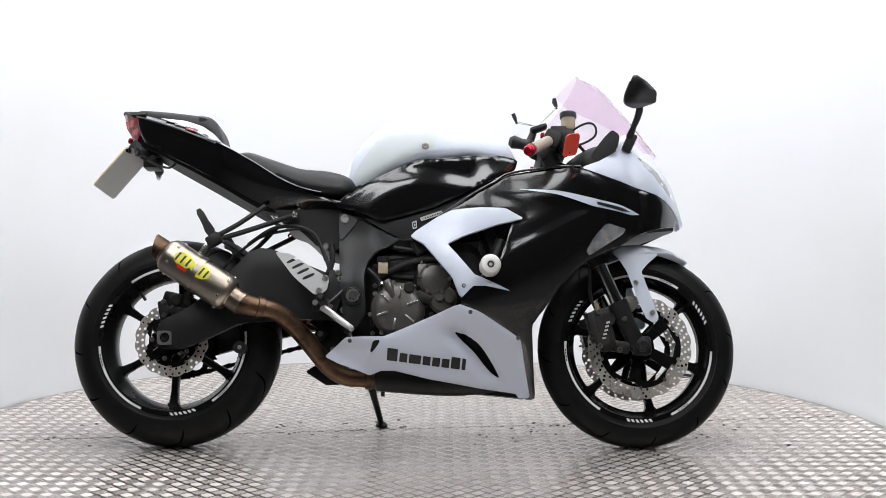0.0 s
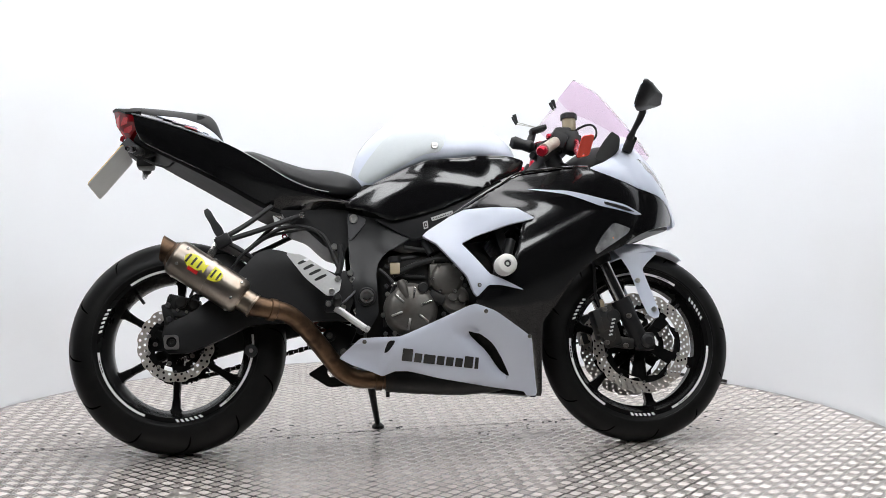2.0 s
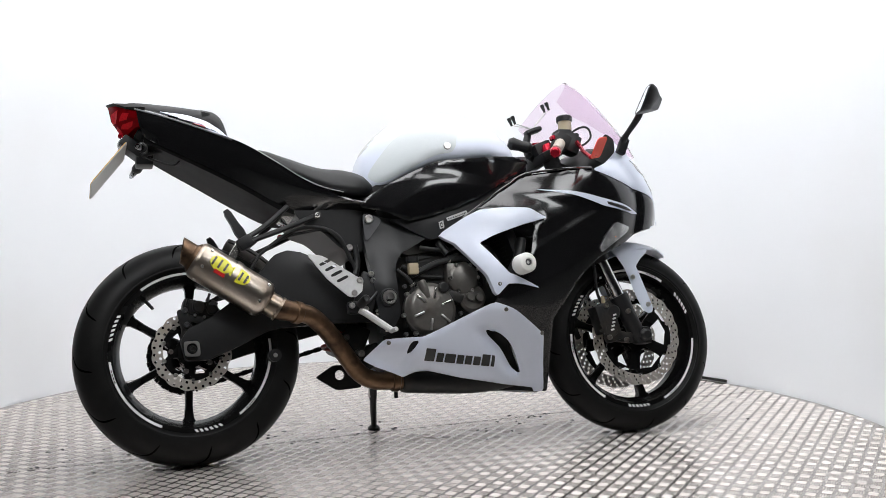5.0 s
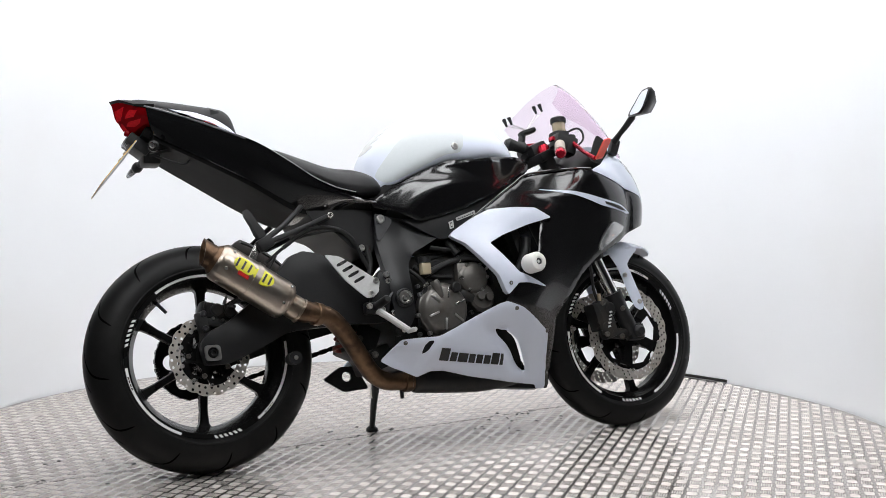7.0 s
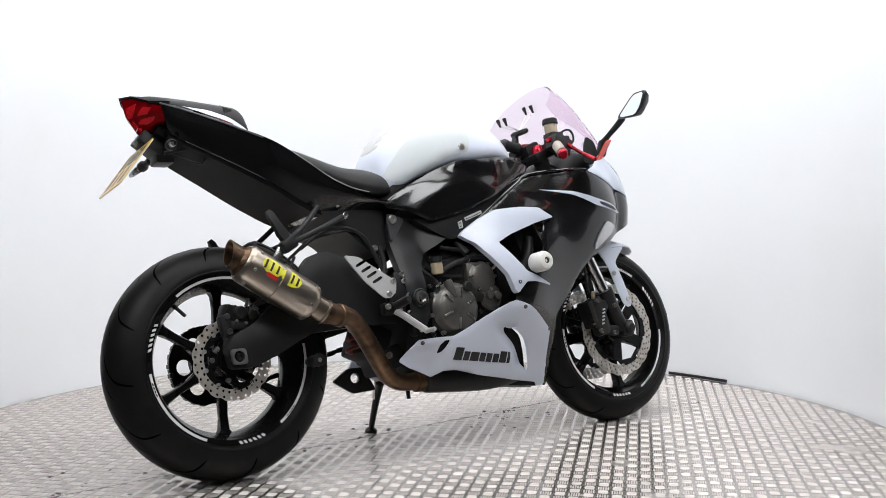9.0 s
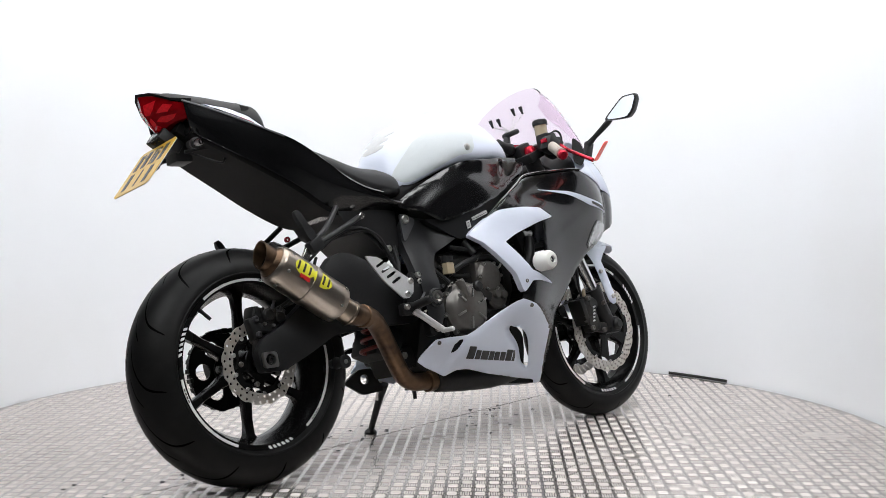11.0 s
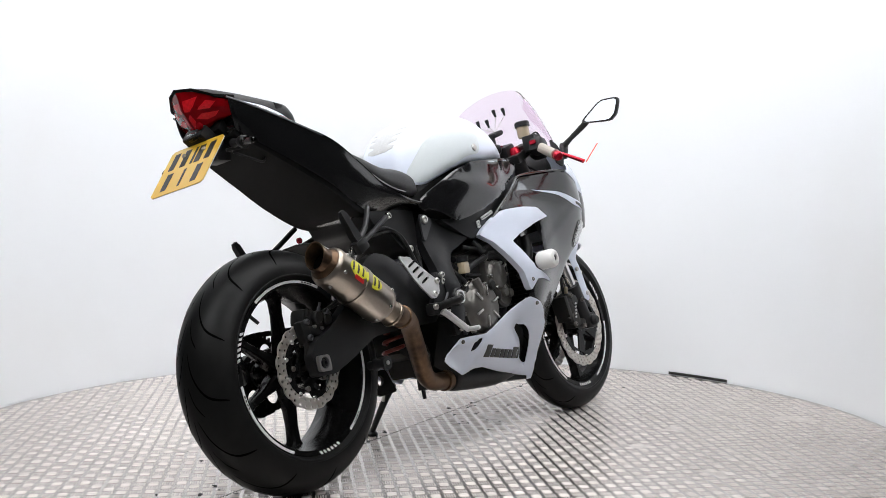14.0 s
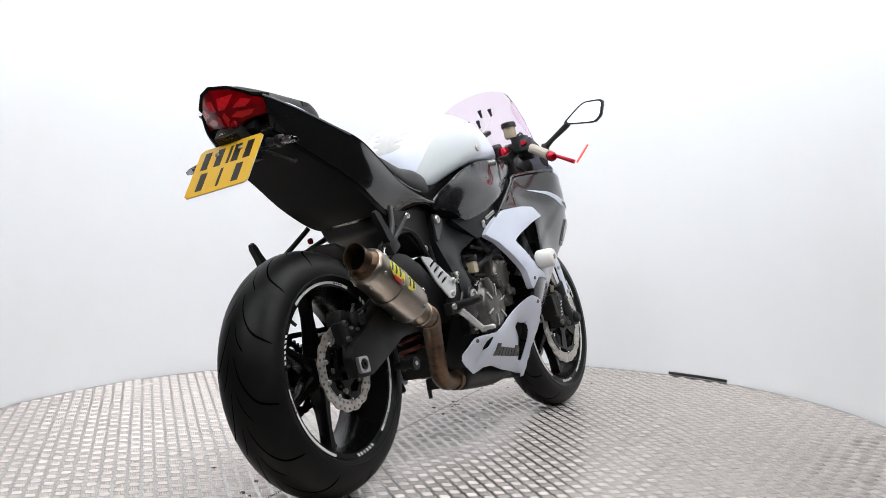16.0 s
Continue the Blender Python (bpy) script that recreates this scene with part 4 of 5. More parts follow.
part("label_mark", panel([(.000, .650), (.004, .651), (.005, .644), (.001, .643)], 0.002, 0.003, shape=lambda x, z: 0.182, ratio=0.05, soft=0), LABEL_GREY, label)
# black body added to fill the space under tank and seat and stop light showing through
BOXES = [[(x, 0, t), (x, -w * .9, t), (x, -w, t - .02), (x, -w, b), (x, 0, b)] for x, t, b, w in ((-.34, .75, .66, .10), (-.24, .755, .64, .112), (-.16, .79, .64, .120), (-.05, .84, .62, .135), (.10, .85, .60, .13), (.22, .82, .62, .10), (.28, .80, .66, .06))]
part("gap_filler", skin(bmesh.new(), BOXES, 3), UNDERTAIL, bike, "black filler body added under the tank to block light")
PIVOT = [(-.224, .60), (-.222, .655), (-.200, .690), (-.157, .680), (-.124, .676), (-.073, .639), (-.035, .615), (-.075, .592), (-.115, .572), (-.138, .540), (-.146, .500), (-.142, .430), (-.140, .385), (-.165, .345), (-.190, .325), (-.206, .335), (-.206, .400), (-.216, .483)]


def pivot_width(x, z):
    return 0.135 + 0.05 * max(0, min(1, (.62 - z) / .14)) + max(0, x + .12) * .45


pair("frame_pivot_plate", panel(PIVOT, 0.0, 0.035, grid=0.025, shape=pivot_width, soft=0.006), FRAME, bike, "dark grey frame pivot plate")
bm = plate(bmesh.new(), [(-.222, .600), (-.226, .690), (-.205, .690), (-.165, .672)], -.140, .006)
part("frame_gusset", bm, GUSSET, bike, "dark metal gusset")
for x, y, z, r in ((-.208, -.142, .674, .013), (-.265, -.118, .594, .010), (-.36, -.135, .688, .010), (-.185, -.186, .345, .010), (-.205, -.172, .395, .009), (-.215, -.172, .487, .009)):
    part("frame_bolt", bolt(bmesh.new(), (x, y, z), r, .006), STEEL, bike)
bm = spun(bmesh.new(), (-.175, -.165, .435), (-.175, -.197, .435), [(0, .027), (.8, .027), (.9, .024), (.9, .016), (.6, .016)], 28)
nut = part("pivot_collar", bm, PLASTIC, bike)
part("pivot_ring", spun(bmesh.new(), (-.175, -.190, .435), (-.175, -.199, .435), [(0, .020), (1, .020), (1, .0135), (0, .0135)], 28), STEEL, nut)
part("pivot_bolt", spun(bmesh.new(), (-.175, -.185, .435), (-.175, -.198, .435), [(0, .0075), (1, .0075), (1, .004), (.6, .004)], 16), STEEL, nut)
# subframe tray between seat and frame
TRAY = [(-.43, .715), (-.20, .715), (-.222, .60), (-.235, .575), (-.29, .592), (-.345, .645), (-.40, .665)]
bm = shell(bmesh.new(), chaikin(TRAY, .15, 2), lambda u, v, d: Vector((u, -.118 + d, v)), .236, (), 0, .004)
part("subframe_cover", bm, PLASTIC, bike, "black plastic subframe cover")

# ---- fairing ----
BLACK = [(.066, .662), (.163, .728), (.230, .770), (.289, .803), (.420, .812), (.489, .812), (.570, .789), (.642, .770), (.729, .746), (.784, .720), (.811, .694), (.800, .668), (.706, .637), (.650, .615), (.607, .585), (.508, .540),
         (.449, .491), (.416, .450), (.384, .402), (.346, .357), (.353, .252), (.363, .144), (.335, .146), (.313, .300), (.226, .360), (.136, .400), (.141, .435), (.185, .479), (.242, .516), (.264, .566), (.285, .646), (.318, .658), (.261, .680), (.113, .680)]
pair("side_fairing", panel(BLACK, 0.0, 0.005, ratio=0.12, grid=0.011, shape=fairing_width), SATIN_BLACK, bike, "satin black side fairing")
for side in (-1, 1):
    lip = [(.066, .664), (.163, .730), (.230, .772), (.289, .805), (.420, .814), (.489, .812)]
    part("fairing_lip", tube(bmesh.new(), [(x, side * (width(x, z) + .001), z) for x, z in lip], .0038, 10, 4), GLOSS_BLACK, bike, "gloss black rolled fairing edge")
WPANEL = [(-.009, .613), (.005, .627), (.071, .667), (.113, .685), (.195, .690), (.266, .687), (.321, .656), (.244, .638), (.145, .605), (.099, .582), (.129, .547), (.177, .489), (.193, .483), (.283, .444), (.209, .457), (.173, .457), (.141, .425), (.131, .435), (.112, .484), (.063, .544), (.030, .586), (.005, .602)]


def insert_width(x, z):
    """The wedge panel stays almost upright above its elbow."""
    return max(width(x, z), width(x, .60 + (z - .60) * .35) - .004) if z > .60 else width(x, z)


pair("side_fairing_insert", panel(WPANEL, 0.007, 0.024, ratio=0.08, grid=0.02, shape=insert_width), WHITE, bike, "pearl white wedge panel")
BELLY = [(-.257, .261), (-.195, .315), (-.149, .317), (-.083, .317), (-.051, .329), (.131, .407), (.193, .384), (.276, .336), (.313, .313), (.328, .236), (.345, .154), (.341, .146), (.312, .146), (.303, .159), (.195, .173), (.046, .198), (-.053, .221), (-.094, .222), (-.128, .209), (-.169, .225), (-.217, .241)]
VENT = [(.117, .334), (.153, .324), (.194, .296), (.228, .249), (.258, .198), (.220, .225), (.178, .277), (.137, .312)]
INTAKE = [(-.116, .306), (-.092, .307), (-.114, .276), (-.127, .272)]
pair("belly_pan", panel(BELLY, 0.006, 0.006, [VENT, INTAKE], ratio=0.08, grid=0.012, shape=belly_width), WHITE, bike, "pearl white belly fairing")
mid = sum((Vector(p) for p in VENT), Vector((0, 0))) / len(VENT)
pair("vent_backing", panel([tuple(mid + (Vector(p) - mid) * 1.3) for p in VENT], -0.022, 0.004, shape=belly_width), UNDERTAIL, bike, "dark lining behind the belly vent")
pair("vent_duct", panel([(.112, .338), (.156, .328), (.20, .298), (.236, .25), (.268, .190), (.21, .222), (.168, .275), (.128, .312)], -0.034, 0.003, shape=belly_width), PLASTIC, bike, "black duct behind the vent")
pair("vent_duct", panel([(-.122, .312), (-.085, .312), (-.11, .268), (-.134, .266)], -0.012, 0.004), PLASTIC, bike)


def lower_tray():
    rings = []
    for x, w, z in ((-.16, .030, .185), (-.05, .030, .176), (.11, .035, .166), (.25, .040, .154), (.33, .040, .146)):
        rings.append([Vector((x, -w, z + .03)), Vector((x, -w, z)), Vector((x, w, z)), Vector((x, w, z + .03)), Vector((x, w * .8, z + .035)), Vector((x, -w * .8, z + .035))])
    return bridge_rings(bmesh.new(), rings)


part("belly_tray", lower_tray(), PLASTIC, bike, "black lower tray")
# the maker's mark on the belly as plain dark blocks
x = -.076
for w, h in ((.030, 1.0), (.022, .72), (.034, .72), (.022, .72), (.022, .72), (.022, .72), (.026, .95), (.011, .95)):
    def base(xx):
        return .254 - (xx + .076) * .115
    o = [(x, base(x) - .004), (x + w, base(x + w) - .004), (x + w + .003, base(x + w) - .004 + .034 * h), (x + .003, base(x) - .004 + .034 * h)]
    pair("maker_mark", panel(o, 0.0085, 0.0035, ratio=0.04, rounds=1, soft=0, grid=0.012, shape=belly_width), INK, bike)
    x += w + .0055
NOSE = [(.489, .807), (.546, .833), (.605, .876), (.616, .922), (.640, .950), (.680, .962), (.712, .935), (.755, .880), (.797, .807), (.817, .743), (.832, .680), (.815, .665), (.811, .690), (.784, .716), (.729, .742), (.642, .766), (.570, .784)]
pair("nose_cowl", panel(NOSE, 0.005, 0.005, ratio=0.1, grid=0.018), WHITE, bike, "pearl white nose cowl")
HEAD = [(.664, .862), (.717, .842), (.770, .800), (.802, .745), (.775, .752), (.733, .790), (.692, .828)]
hc = sum((Vector(p) for p in HEAD), Vector((0, 0))) / len(HEAD)
pair("headlight_surround", panel([tuple(hc + (Vector(p) - hc) * 1.10) for p in HEAD], 0.006, 0.003, ratio=0.1, grid=0.018), INK, bike, "black rim round the headlight")
pair("headlight", panel(HEAD, 0.009, 0.008, ratio=0.1, grid=0.018), CLEAR, bike, "clear headlight lens")
pair("headlight_bowl", panel(HEAD, 0.0075, 0.003, ratio=0.1, grid=0.018), REFLECTOR, bike)
STRIPE = [(.300, .752), (.418, .741), (.524, .717), (.610, .701), (.669, .681), (.640, .676), (.524, .694), (.418, .730)]
pair("fairing_stripe", panel(STRIPE, 0.005, 0.005, ratio=0.08, grid=0.02), WHITE, bike, "narrow white stripe")
pair("stripe_slot", panel([(.532, .708), (.610, .694), (.638, .684), (.608, .684), (.536, .699)], 0.007, 0.004, ratio=0.08), INK, bike)
IND = [(.558, .641), (.570, .645), (.622, .634), (.614, .618), (.512, .552), (.504, .566), (.526, .605)]
pair("front_indicator", panel(IND, 0.008, 0.006, ratio=0.08, grid=0.02), CLEAR, bike, "clear flush front indicator")
pair("indicator_bowl", panel(IND, 0.004, 0.004, ratio=0.08, grid=0.02), REFLECTOR, bike)
bm = spun(bmesh.new(), (.560, -.196, .603), (.562, -.2065, .604), [(0, .008), (.6, .007), (1, .003)], 12)
part("indicator_bulb", bm, ORANGE, bike, "orange bulb")
bolts("fairing_bolt", [(x, -width(x, z) - .005, z) for x, z in ((-.183, .305), (.305, .316), (.165, .383), (.146, .457))], ENGINE, bike, .0062, .004)
# crash bobbin
bm = spun(bmesh.new(), (.219, -.236, .512), (.222, -.298, .512), [(0, .022), (.06, .027), (.14, .030), (.8, .030), (.95, .025), (1, .018), (1, .011), (.9, .011)], 28)
bobbin = part("crash_bobbin", bm, NYLON, bike, "white nylon crash bobbin")
part("bobbin_bolt", spun(bmesh.new(), (.221, -.285, .512), (.2215, -.294, .512), [(0, .010), (1, .010), (1, .005), (.3, .005)], 16), GUSSET, bobbin)
# closing panels under the nose and in the cockpit
bm = bmesh.new()
shell(bm, [Vector(p) for p in ((.50, -.17), (.62, -.165), (.72, -.095), (.80, -.015), (.80, .015), (.72, .095), (.62, .165), (.50, .17))], lambda u, v, d: Vector((u, v, .585 + (u - .5) * .26 + d)), .012)
part("nose_underside", bm, PLASTIC, bike)
COCK = [[(x, 0, t), (x, -w * .7, t - .01), (x, -w, t - .05), (x, -w * .9, b), (x, 0, b)] for x, t, b, w in ((.44, .85, .80, .09), (.50, .90, .80, .11), (.56, .925, .80, .12), (.62, .92, .82, .11), (.66, .90, .83, .07))]
part("cockpit_panel", skin(bmesh.new(), COCK, 3, across=2), PLASTIC, bike, "black cockpit and instruments")
pair("inner_cowl", panel([(.520, .850), (.565, .915), (.598, .952), (.620, .930), (.606, .880), (.55, .834)], -0.004, 0.006, shape=lambda x, z: 0.222 - max(0, z - .81) * .52), UNDERTAIL, bike, "black inner cowl")

# ---- screen ----


def screen():
    rows = [((.512, 1.152), (.430, .158, 1.050)), ((.580, 1.114), (.470, .158, 1.008)), ((.636, 1.050), (.545, .148, .978)), ((.704, .960), (.635, .128, .932)), ((.752, .896), (.695, .095, .890))]
    cs = catmull([(c[0], 0, c[1]) for c, e in rows], 6)
    es = catmull([e for c, e in rows], 6)
    bm = bmesh.new()
    grid = [[], []]
    for lay, off in ((0, 0.0), (1, 0.003)):
        for c, e in zip(cs, es):
            line = []
            for k in range(-12, 13):
                a = math.pi / 2 * k / 12
                f = 1 - abs(math.cos(a)) ** 0.9
                line.append(bm.verts.new((c.x + (e.x - c.x) * f - off, math.sin(a) * (e.y - off * .5), c.z + (e.z - c.z) * f - off * .7)))
            grid[lay].append(line)
    n, m = len(grid[0]), 25
    for lay in (0, 1):
        for i in range(n - 1):
            for j in range(m - 1):
                bm.faces.new((grid[lay][i][j], grid[lay][i][j + 1], grid[lay][i + 1][j + 1], grid[lay][i + 1][j]))
    rim = [(0, j) for j in range(m)] + [(i, m - 1) for i in range(1, n)] + [(n - 1, j) for j in range(m - 2, -1, -1)] + [(i, 0) for i in range(n - 2, 0, -1)]
    for a, b in zip(rim, rim[1:] + rim[:1]):
        bm.faces.new((grid[0][a[0]][a[1]], grid[0][b[0]][b[1]], grid[1][b[0]][b[1]], grid[1][a[0]][a[1]]))
    return bm


shield = part("windscreen", screen(), LILAC, bike, "lilac tinted double-bubble windscreen", 60)
shield.visible_shadow = False

# ---- mirror ----
FACE = [(-.246, .990), (-.335, 1.043), (-.412, 1.030), (-.426, 1.018), (-.416, .968), (-.388, .950), (-.266, .977)]


def mirror():
    out = chaikin(FACE, .15, 2)
    c = sum(out, Vector((0, 0))) / len(out)
    rings = []
    for x, s, drop in ((.618, .96, 0), (.616, 1.0, 0), (.625, 1.0, 0), (.643, .84, .003), (.658, .56, .009), (.663, .42, .011)):
        rings.append([Vector((x + (p.x + .37) * .30 + (p.y - .99) * .42, c.x + (p.x - c.x) * s, c.y + (p.y - c.y) * s - drop)) for p in out])
    return bridge_rings(bmesh.new(), rings), out, c


bm, out, c = mirror()
mirror_body = part("mirror", bm, PLASTIC, bike, "black door-shaped mirror on a stalk")
bm = bridge_rings(bmesh.new(), [[Vector((x + (p.x + .37) * .30 + (p.y - .99) * .42, c.x + (p.x - c.x) * .88, c.y + (p.y - c.y) * .88)) for p in out] for x in (.6135, .617)])
part("mirror_glass", bm, MIRROR, mirror_body, "mirror glass")
bm = tube(bmesh.new(), [(.656, -.275, .990), (.662, -.256, .980), (.660, -.225, .962), (.653, -.193, .942), (.647, -.165, .922)], [.008, .011, .010, .0085, .012], 12, 4)
part("mirror_stalk", bm, PLASTIC, mirror_body)
part("mirror_foot", box(bmesh.new(), (.646, -.160, .905), (.030, .022, .056), Matrix.Rotation(radians(25), 3, "Y"), .006), PLASTIC, mirror_body)

# ---- front end ----
RAKE = Vector((-.40, 0, .917)).normalized()
for side in (-1, 1):
    y = side * .108
    foot = Vector((.660, y, .30))
    top = foot + RAKE * .62
    bm = spun(bmesh.new(), foot + RAKE * -.02, foot + RAKE * .14, [(0, .018), (.1, .026), (.6, .026), (.9, .030), (1, .030)], 20)
    leg = part("fork_leg", bm, PLASTIC, bike, "black upside-down fork leg")
    part("fork_tube", spun(bmesh.new(), foot + RAKE * .12, foot + RAKE * .30, [(0, .0205), (1, .0205)], 20), CHROME, leg, "polished inner tube")
    part("fork_outer", spun(bmesh.new(), foot + RAKE * .26, foot + RAKE * .64, [(0, .029), (.04, .031), (.3, .030), (1, .027)], 20), PLASTIC, leg)
    part("axle_clamp", box(bmesh.new(), (.672, y * 1.02, .298), (.055, .045, .055), None, .012), PLASTIC, leg)
    bm = bmesh.new()
    lay = Matrix.Rotation(radians(-14), 3, "Y")
    box(bm, (.562, side * .108, .345), (.052, .046, .128), lay, .014)
    for k in (-1, 1):
        spun(bm, (.565 + .008 * k, side * .112, .345 + .030 * k), (.565 + .008 * k, side * .1325, .345 + .030 * k), [(0, .0235), (.7, .0235), (1, .019)], 20)
    box(bm, (.530, side * .100, .352), (.022, .060, .090), lay, .006)
    box(bm, (.602, side * .112, .296), (.070, .026, .034), Matrix.Rotation(radians(8), 3, "Y"), .008)
    box(bm, (.612, side * .104, .392), (.060, .026, .028), Matrix.Rotation(radians(-6), 3, "Y"), .007)
    for k in range(4):
        box(bm, (.524 + .0042 * k, side * .126, .318 + .017 * k), (.014, .008, .006), lay, .002)
    cal = part("front_caliper", bm, ENGINE_DARK, bike, "black radial brake caliper")
    for k in range(5):
        part("caliper_mark", box(bmesh.new(), (.560 + k * .003, side * .1335, .319 + .0115 * k), (.011, .0015, .0055), Matrix.Rotation(radians(-14), 3, "Y")), LABEL_GREY, cal)
    bolts("caliper_bolt", [(.575 + dx, side * .134, .345 + dz) for dx, dz in ((-.03, .05), (-.028, -.05), (.03, -.06), (.045, .03))], ENGINE, cal, .008, .006, (0, side, 0))
    bm = tube(bmesh.new(), [(.545, side * .11, .40), (.525, side * .12, .44), (.522, side * .125, .50), (.53, side * .10, .56)], .005, 8, 5)
    part("brake_hose", bm, PLASTIC, cal)
    part("banjo_bolt", spun(bmesh.new(), (.545, side * .118, .40), (.538, side * .128, .425), [(0, .007), (1, .006)], 10), FLUID, cal)
bm = spun(bmesh.new(), (.673, -.150, .298), (.673, .150, .298), [(0, .012), (.03, .020), (.06, .020), (.07, .014), (.93, .014), (.94, .02), (1, .02)], 20)
part("front_axle", bm, PLASTIC, bike)
# front mudguard: a curved shield over the tyre with two side legs
def mudguard():
    rings = []
    for k in range(-3, 15):
        a = radians(108 - 50 * k / 14)
        r = .316 + (.004 if k < 12 else 0)
        w = (.088 + .014 * math.sin(math.pi * max(0, k) / 14)) * math.sqrt(max(.06, 1 - (max(0, k - 6) / 8.2) ** 2.4))
        w *= 1 + .055 * min(0, k)
        ring = []
        for j in range(-6, 7):
            q = j / 6
            drop = (.048 * (1 - (max(0, k) / 14) ** 1.6) + .005) * abs(q) ** 2.3
            ring.append(Vector((FRONT[0] + (r - drop) * math.cos(a), w * q, FRONT[2] + (r - drop) * math.sin(a))))
        inner = [Vector((p.x - .004 * math.cos(a), p.y * .97, p.z - .004 * math.sin(a))) for p in reversed(ring)]
        rings.append(ring + inner)
    return bridge_rings(bmesh.new(), rings)


guard = part("front_mudguard", mudguard(), WHITE, bike, "pearl white front mudguard", 50)
LEG = [(.594, .582), (.630, .600), (.690, .600), (.735, .575), (.700, .545), (.680, .522), (.690, .490), (.704, .453), (.727, .386), (.722, .372), (.709, .369), (.690, .380), (.672, .42), (.654, .471), (.635, .525), (.615, .560)]
pair("mudguard_leg", panel(LEG, 0, .005, grid=.02, ratio=.12, shape=lambda x, z: .112 + max(0, .50 - z) * -.02 - max(0, z - .50) * .16), WHITE, guard)
bolts("mudguard_bolt", [(.661, -.114, .486), (.708, -.112, .397)], STEEL, guard, .008, .004)
# yokes, bars and controls
bm = bmesh.new()
box(bm, (.420, 0, .890), (.09, .27, .032), Matrix.Rotation(radians(-23), 3, "Y"), .008)
box(bm, (.478, 0, .735), (.09, .27, .035), Matrix.Rotation(radians(-23), 3, "Y"), .008)
part("fork_yoke", bm, PLASTIC, bike)
part("fork_cap", spun(bmesh.new(), (.410, -.108, .895), (.402, -.108, .922), [(0, .022), (.6, .020), (1, .014)], 16), RED, bike, "red anodised fork cap")
part("fork_cap", spun(bmesh.new(), (.410, .108, .895), (.402, .108, .922), [(0, .022), (.6, .020), (1, .014)], 16), RED, bike, "red anodised fork cap")
for side in (-1, 1):
    inner, outer = Vector((.436, side * .160, .926)), Vector((.336, side * .306, .842))
    d = outer - inner
    bm = spun(bmesh.new(), inner, inner + d * .95, [(0, .0115), (1, .0115)], 14)
    bar = part("handlebar", bm, PLASTIC, bike, "black clip-on handlebar")
    prof = [(.40, .014)]
    for k in range(14):
        s = .40 + .52 * k / 14
        prof += [(s + .004, .0165), (s + .030, .0165), (s + .034, .0155)]
    prof += [(.945, .018), (.955, .018), (.955, .012)]
    part("grip", spun(bmesh.new(), inner, inner + d, prof, 18), GRIP, bar, "beige rubber grip")
    part("bar_end", spun(bmesh.new(), inner + d * .955, inner + d * 1.10, [(0, .013), (.2, .0165), (.7, .0165), (.95, .013), (1, .011), (1, .006), (.9, .006)], 18), RED, bar, "red anodised bar end")
    bm = bmesh.new()
    box(bm, inner + d * .28, (.05, .045, .05), Matrix.Rotation(radians(25), 3, "Y"), .010)
    box(bm, inner + d * .05, (.05, .05, .055), None, .008)
    part("switch_pod", bm, PLASTIC, bar)
    part("switch_button", box(bmesh.new(), inner + d * .27 + Vector((-.028, 0, .012)), (.012, .022, .014), None, .003), RED, bar)
    lev = [inner + d * .10 + Vector((.045, 0, .0)), inner + d * .35 + Vector((.062, side * .01, -.012)), inner + d * .75 + Vector((.078, side * .018, -.014)), inner + d * 1.10 + Vector((.106, side * .025, -.018))]
    bm = tube(bmesh.new(), lev, [.009, .0065, .006, .007], 10, 4)
    part("lever", bm, RED, bar, "red anodised lever")
    part("lever_perch", box(bmesh.new(), inner + d * .10 + Vector((.03, 0, .004)), (.045, .04, .03), None, .007), PLASTIC, bar)
bm = box(bmesh.new(), (.45, -.125, .915), (.05, .07, .035), Matrix.Rotation(radians(-20), 3, "Y"), .008)
box(bm, (.46, -.17, .90), (.04, .05, .06), Matrix.Rotation(radians(20), 3, "Y"), .008)
box(bm, (.40, -.05, .91), (.06, .10, .05), Matrix.Rotation(radians(-20), 3, "Y"), .010)
part("master_cylinder", bm, PLASTIC, bike, "black brake master cylinder")
# front brake reservoir
pot = part("brake_reservoir", lathe(bmesh.new(), [(.001, -.022), (.019, -.022), (.0215, -.015), (.0215, .016), (.001, .016)], 24, (.468, -.118, .978), axis="z"), FLUID, bike, "amber brake fluid reservoir")
part("reservoir_cap", lathe(bmesh.new(), [(.001, .016), (.026, .016), (.026, .030), (.023, .034), (.001, .034)], 24, (.468, -.118, .978), axis="z"), PLASTIC, pot)
bm = tube(bmesh.new(), [(.468, -.118, .956), (.474, -.125, .935), (.47, -.14, .90), (.465, -.15, .885)], .005, 8, 4)
tube(bm, [(.470, -.12, .945), (.50, -.13, .965), (.53, -.13, .975), (.548, -.13, .965), (.55, -.13, .94), (.53, -.13, .92), (.49, -.14, .90)], .0035, 8, 5)
tube(bm, [(.41, -.12, .86), (.45, -.14, .84), (.47, -.15, .82), (.50, -.13, .80)], .005, 8, 4)
tube(bm, [(.44, -.10, .90), (.49, -.09, .92), (.52, -.08, .90)], .005, 8, 4)
part("control_cable", bm, PLASTIC, bike)
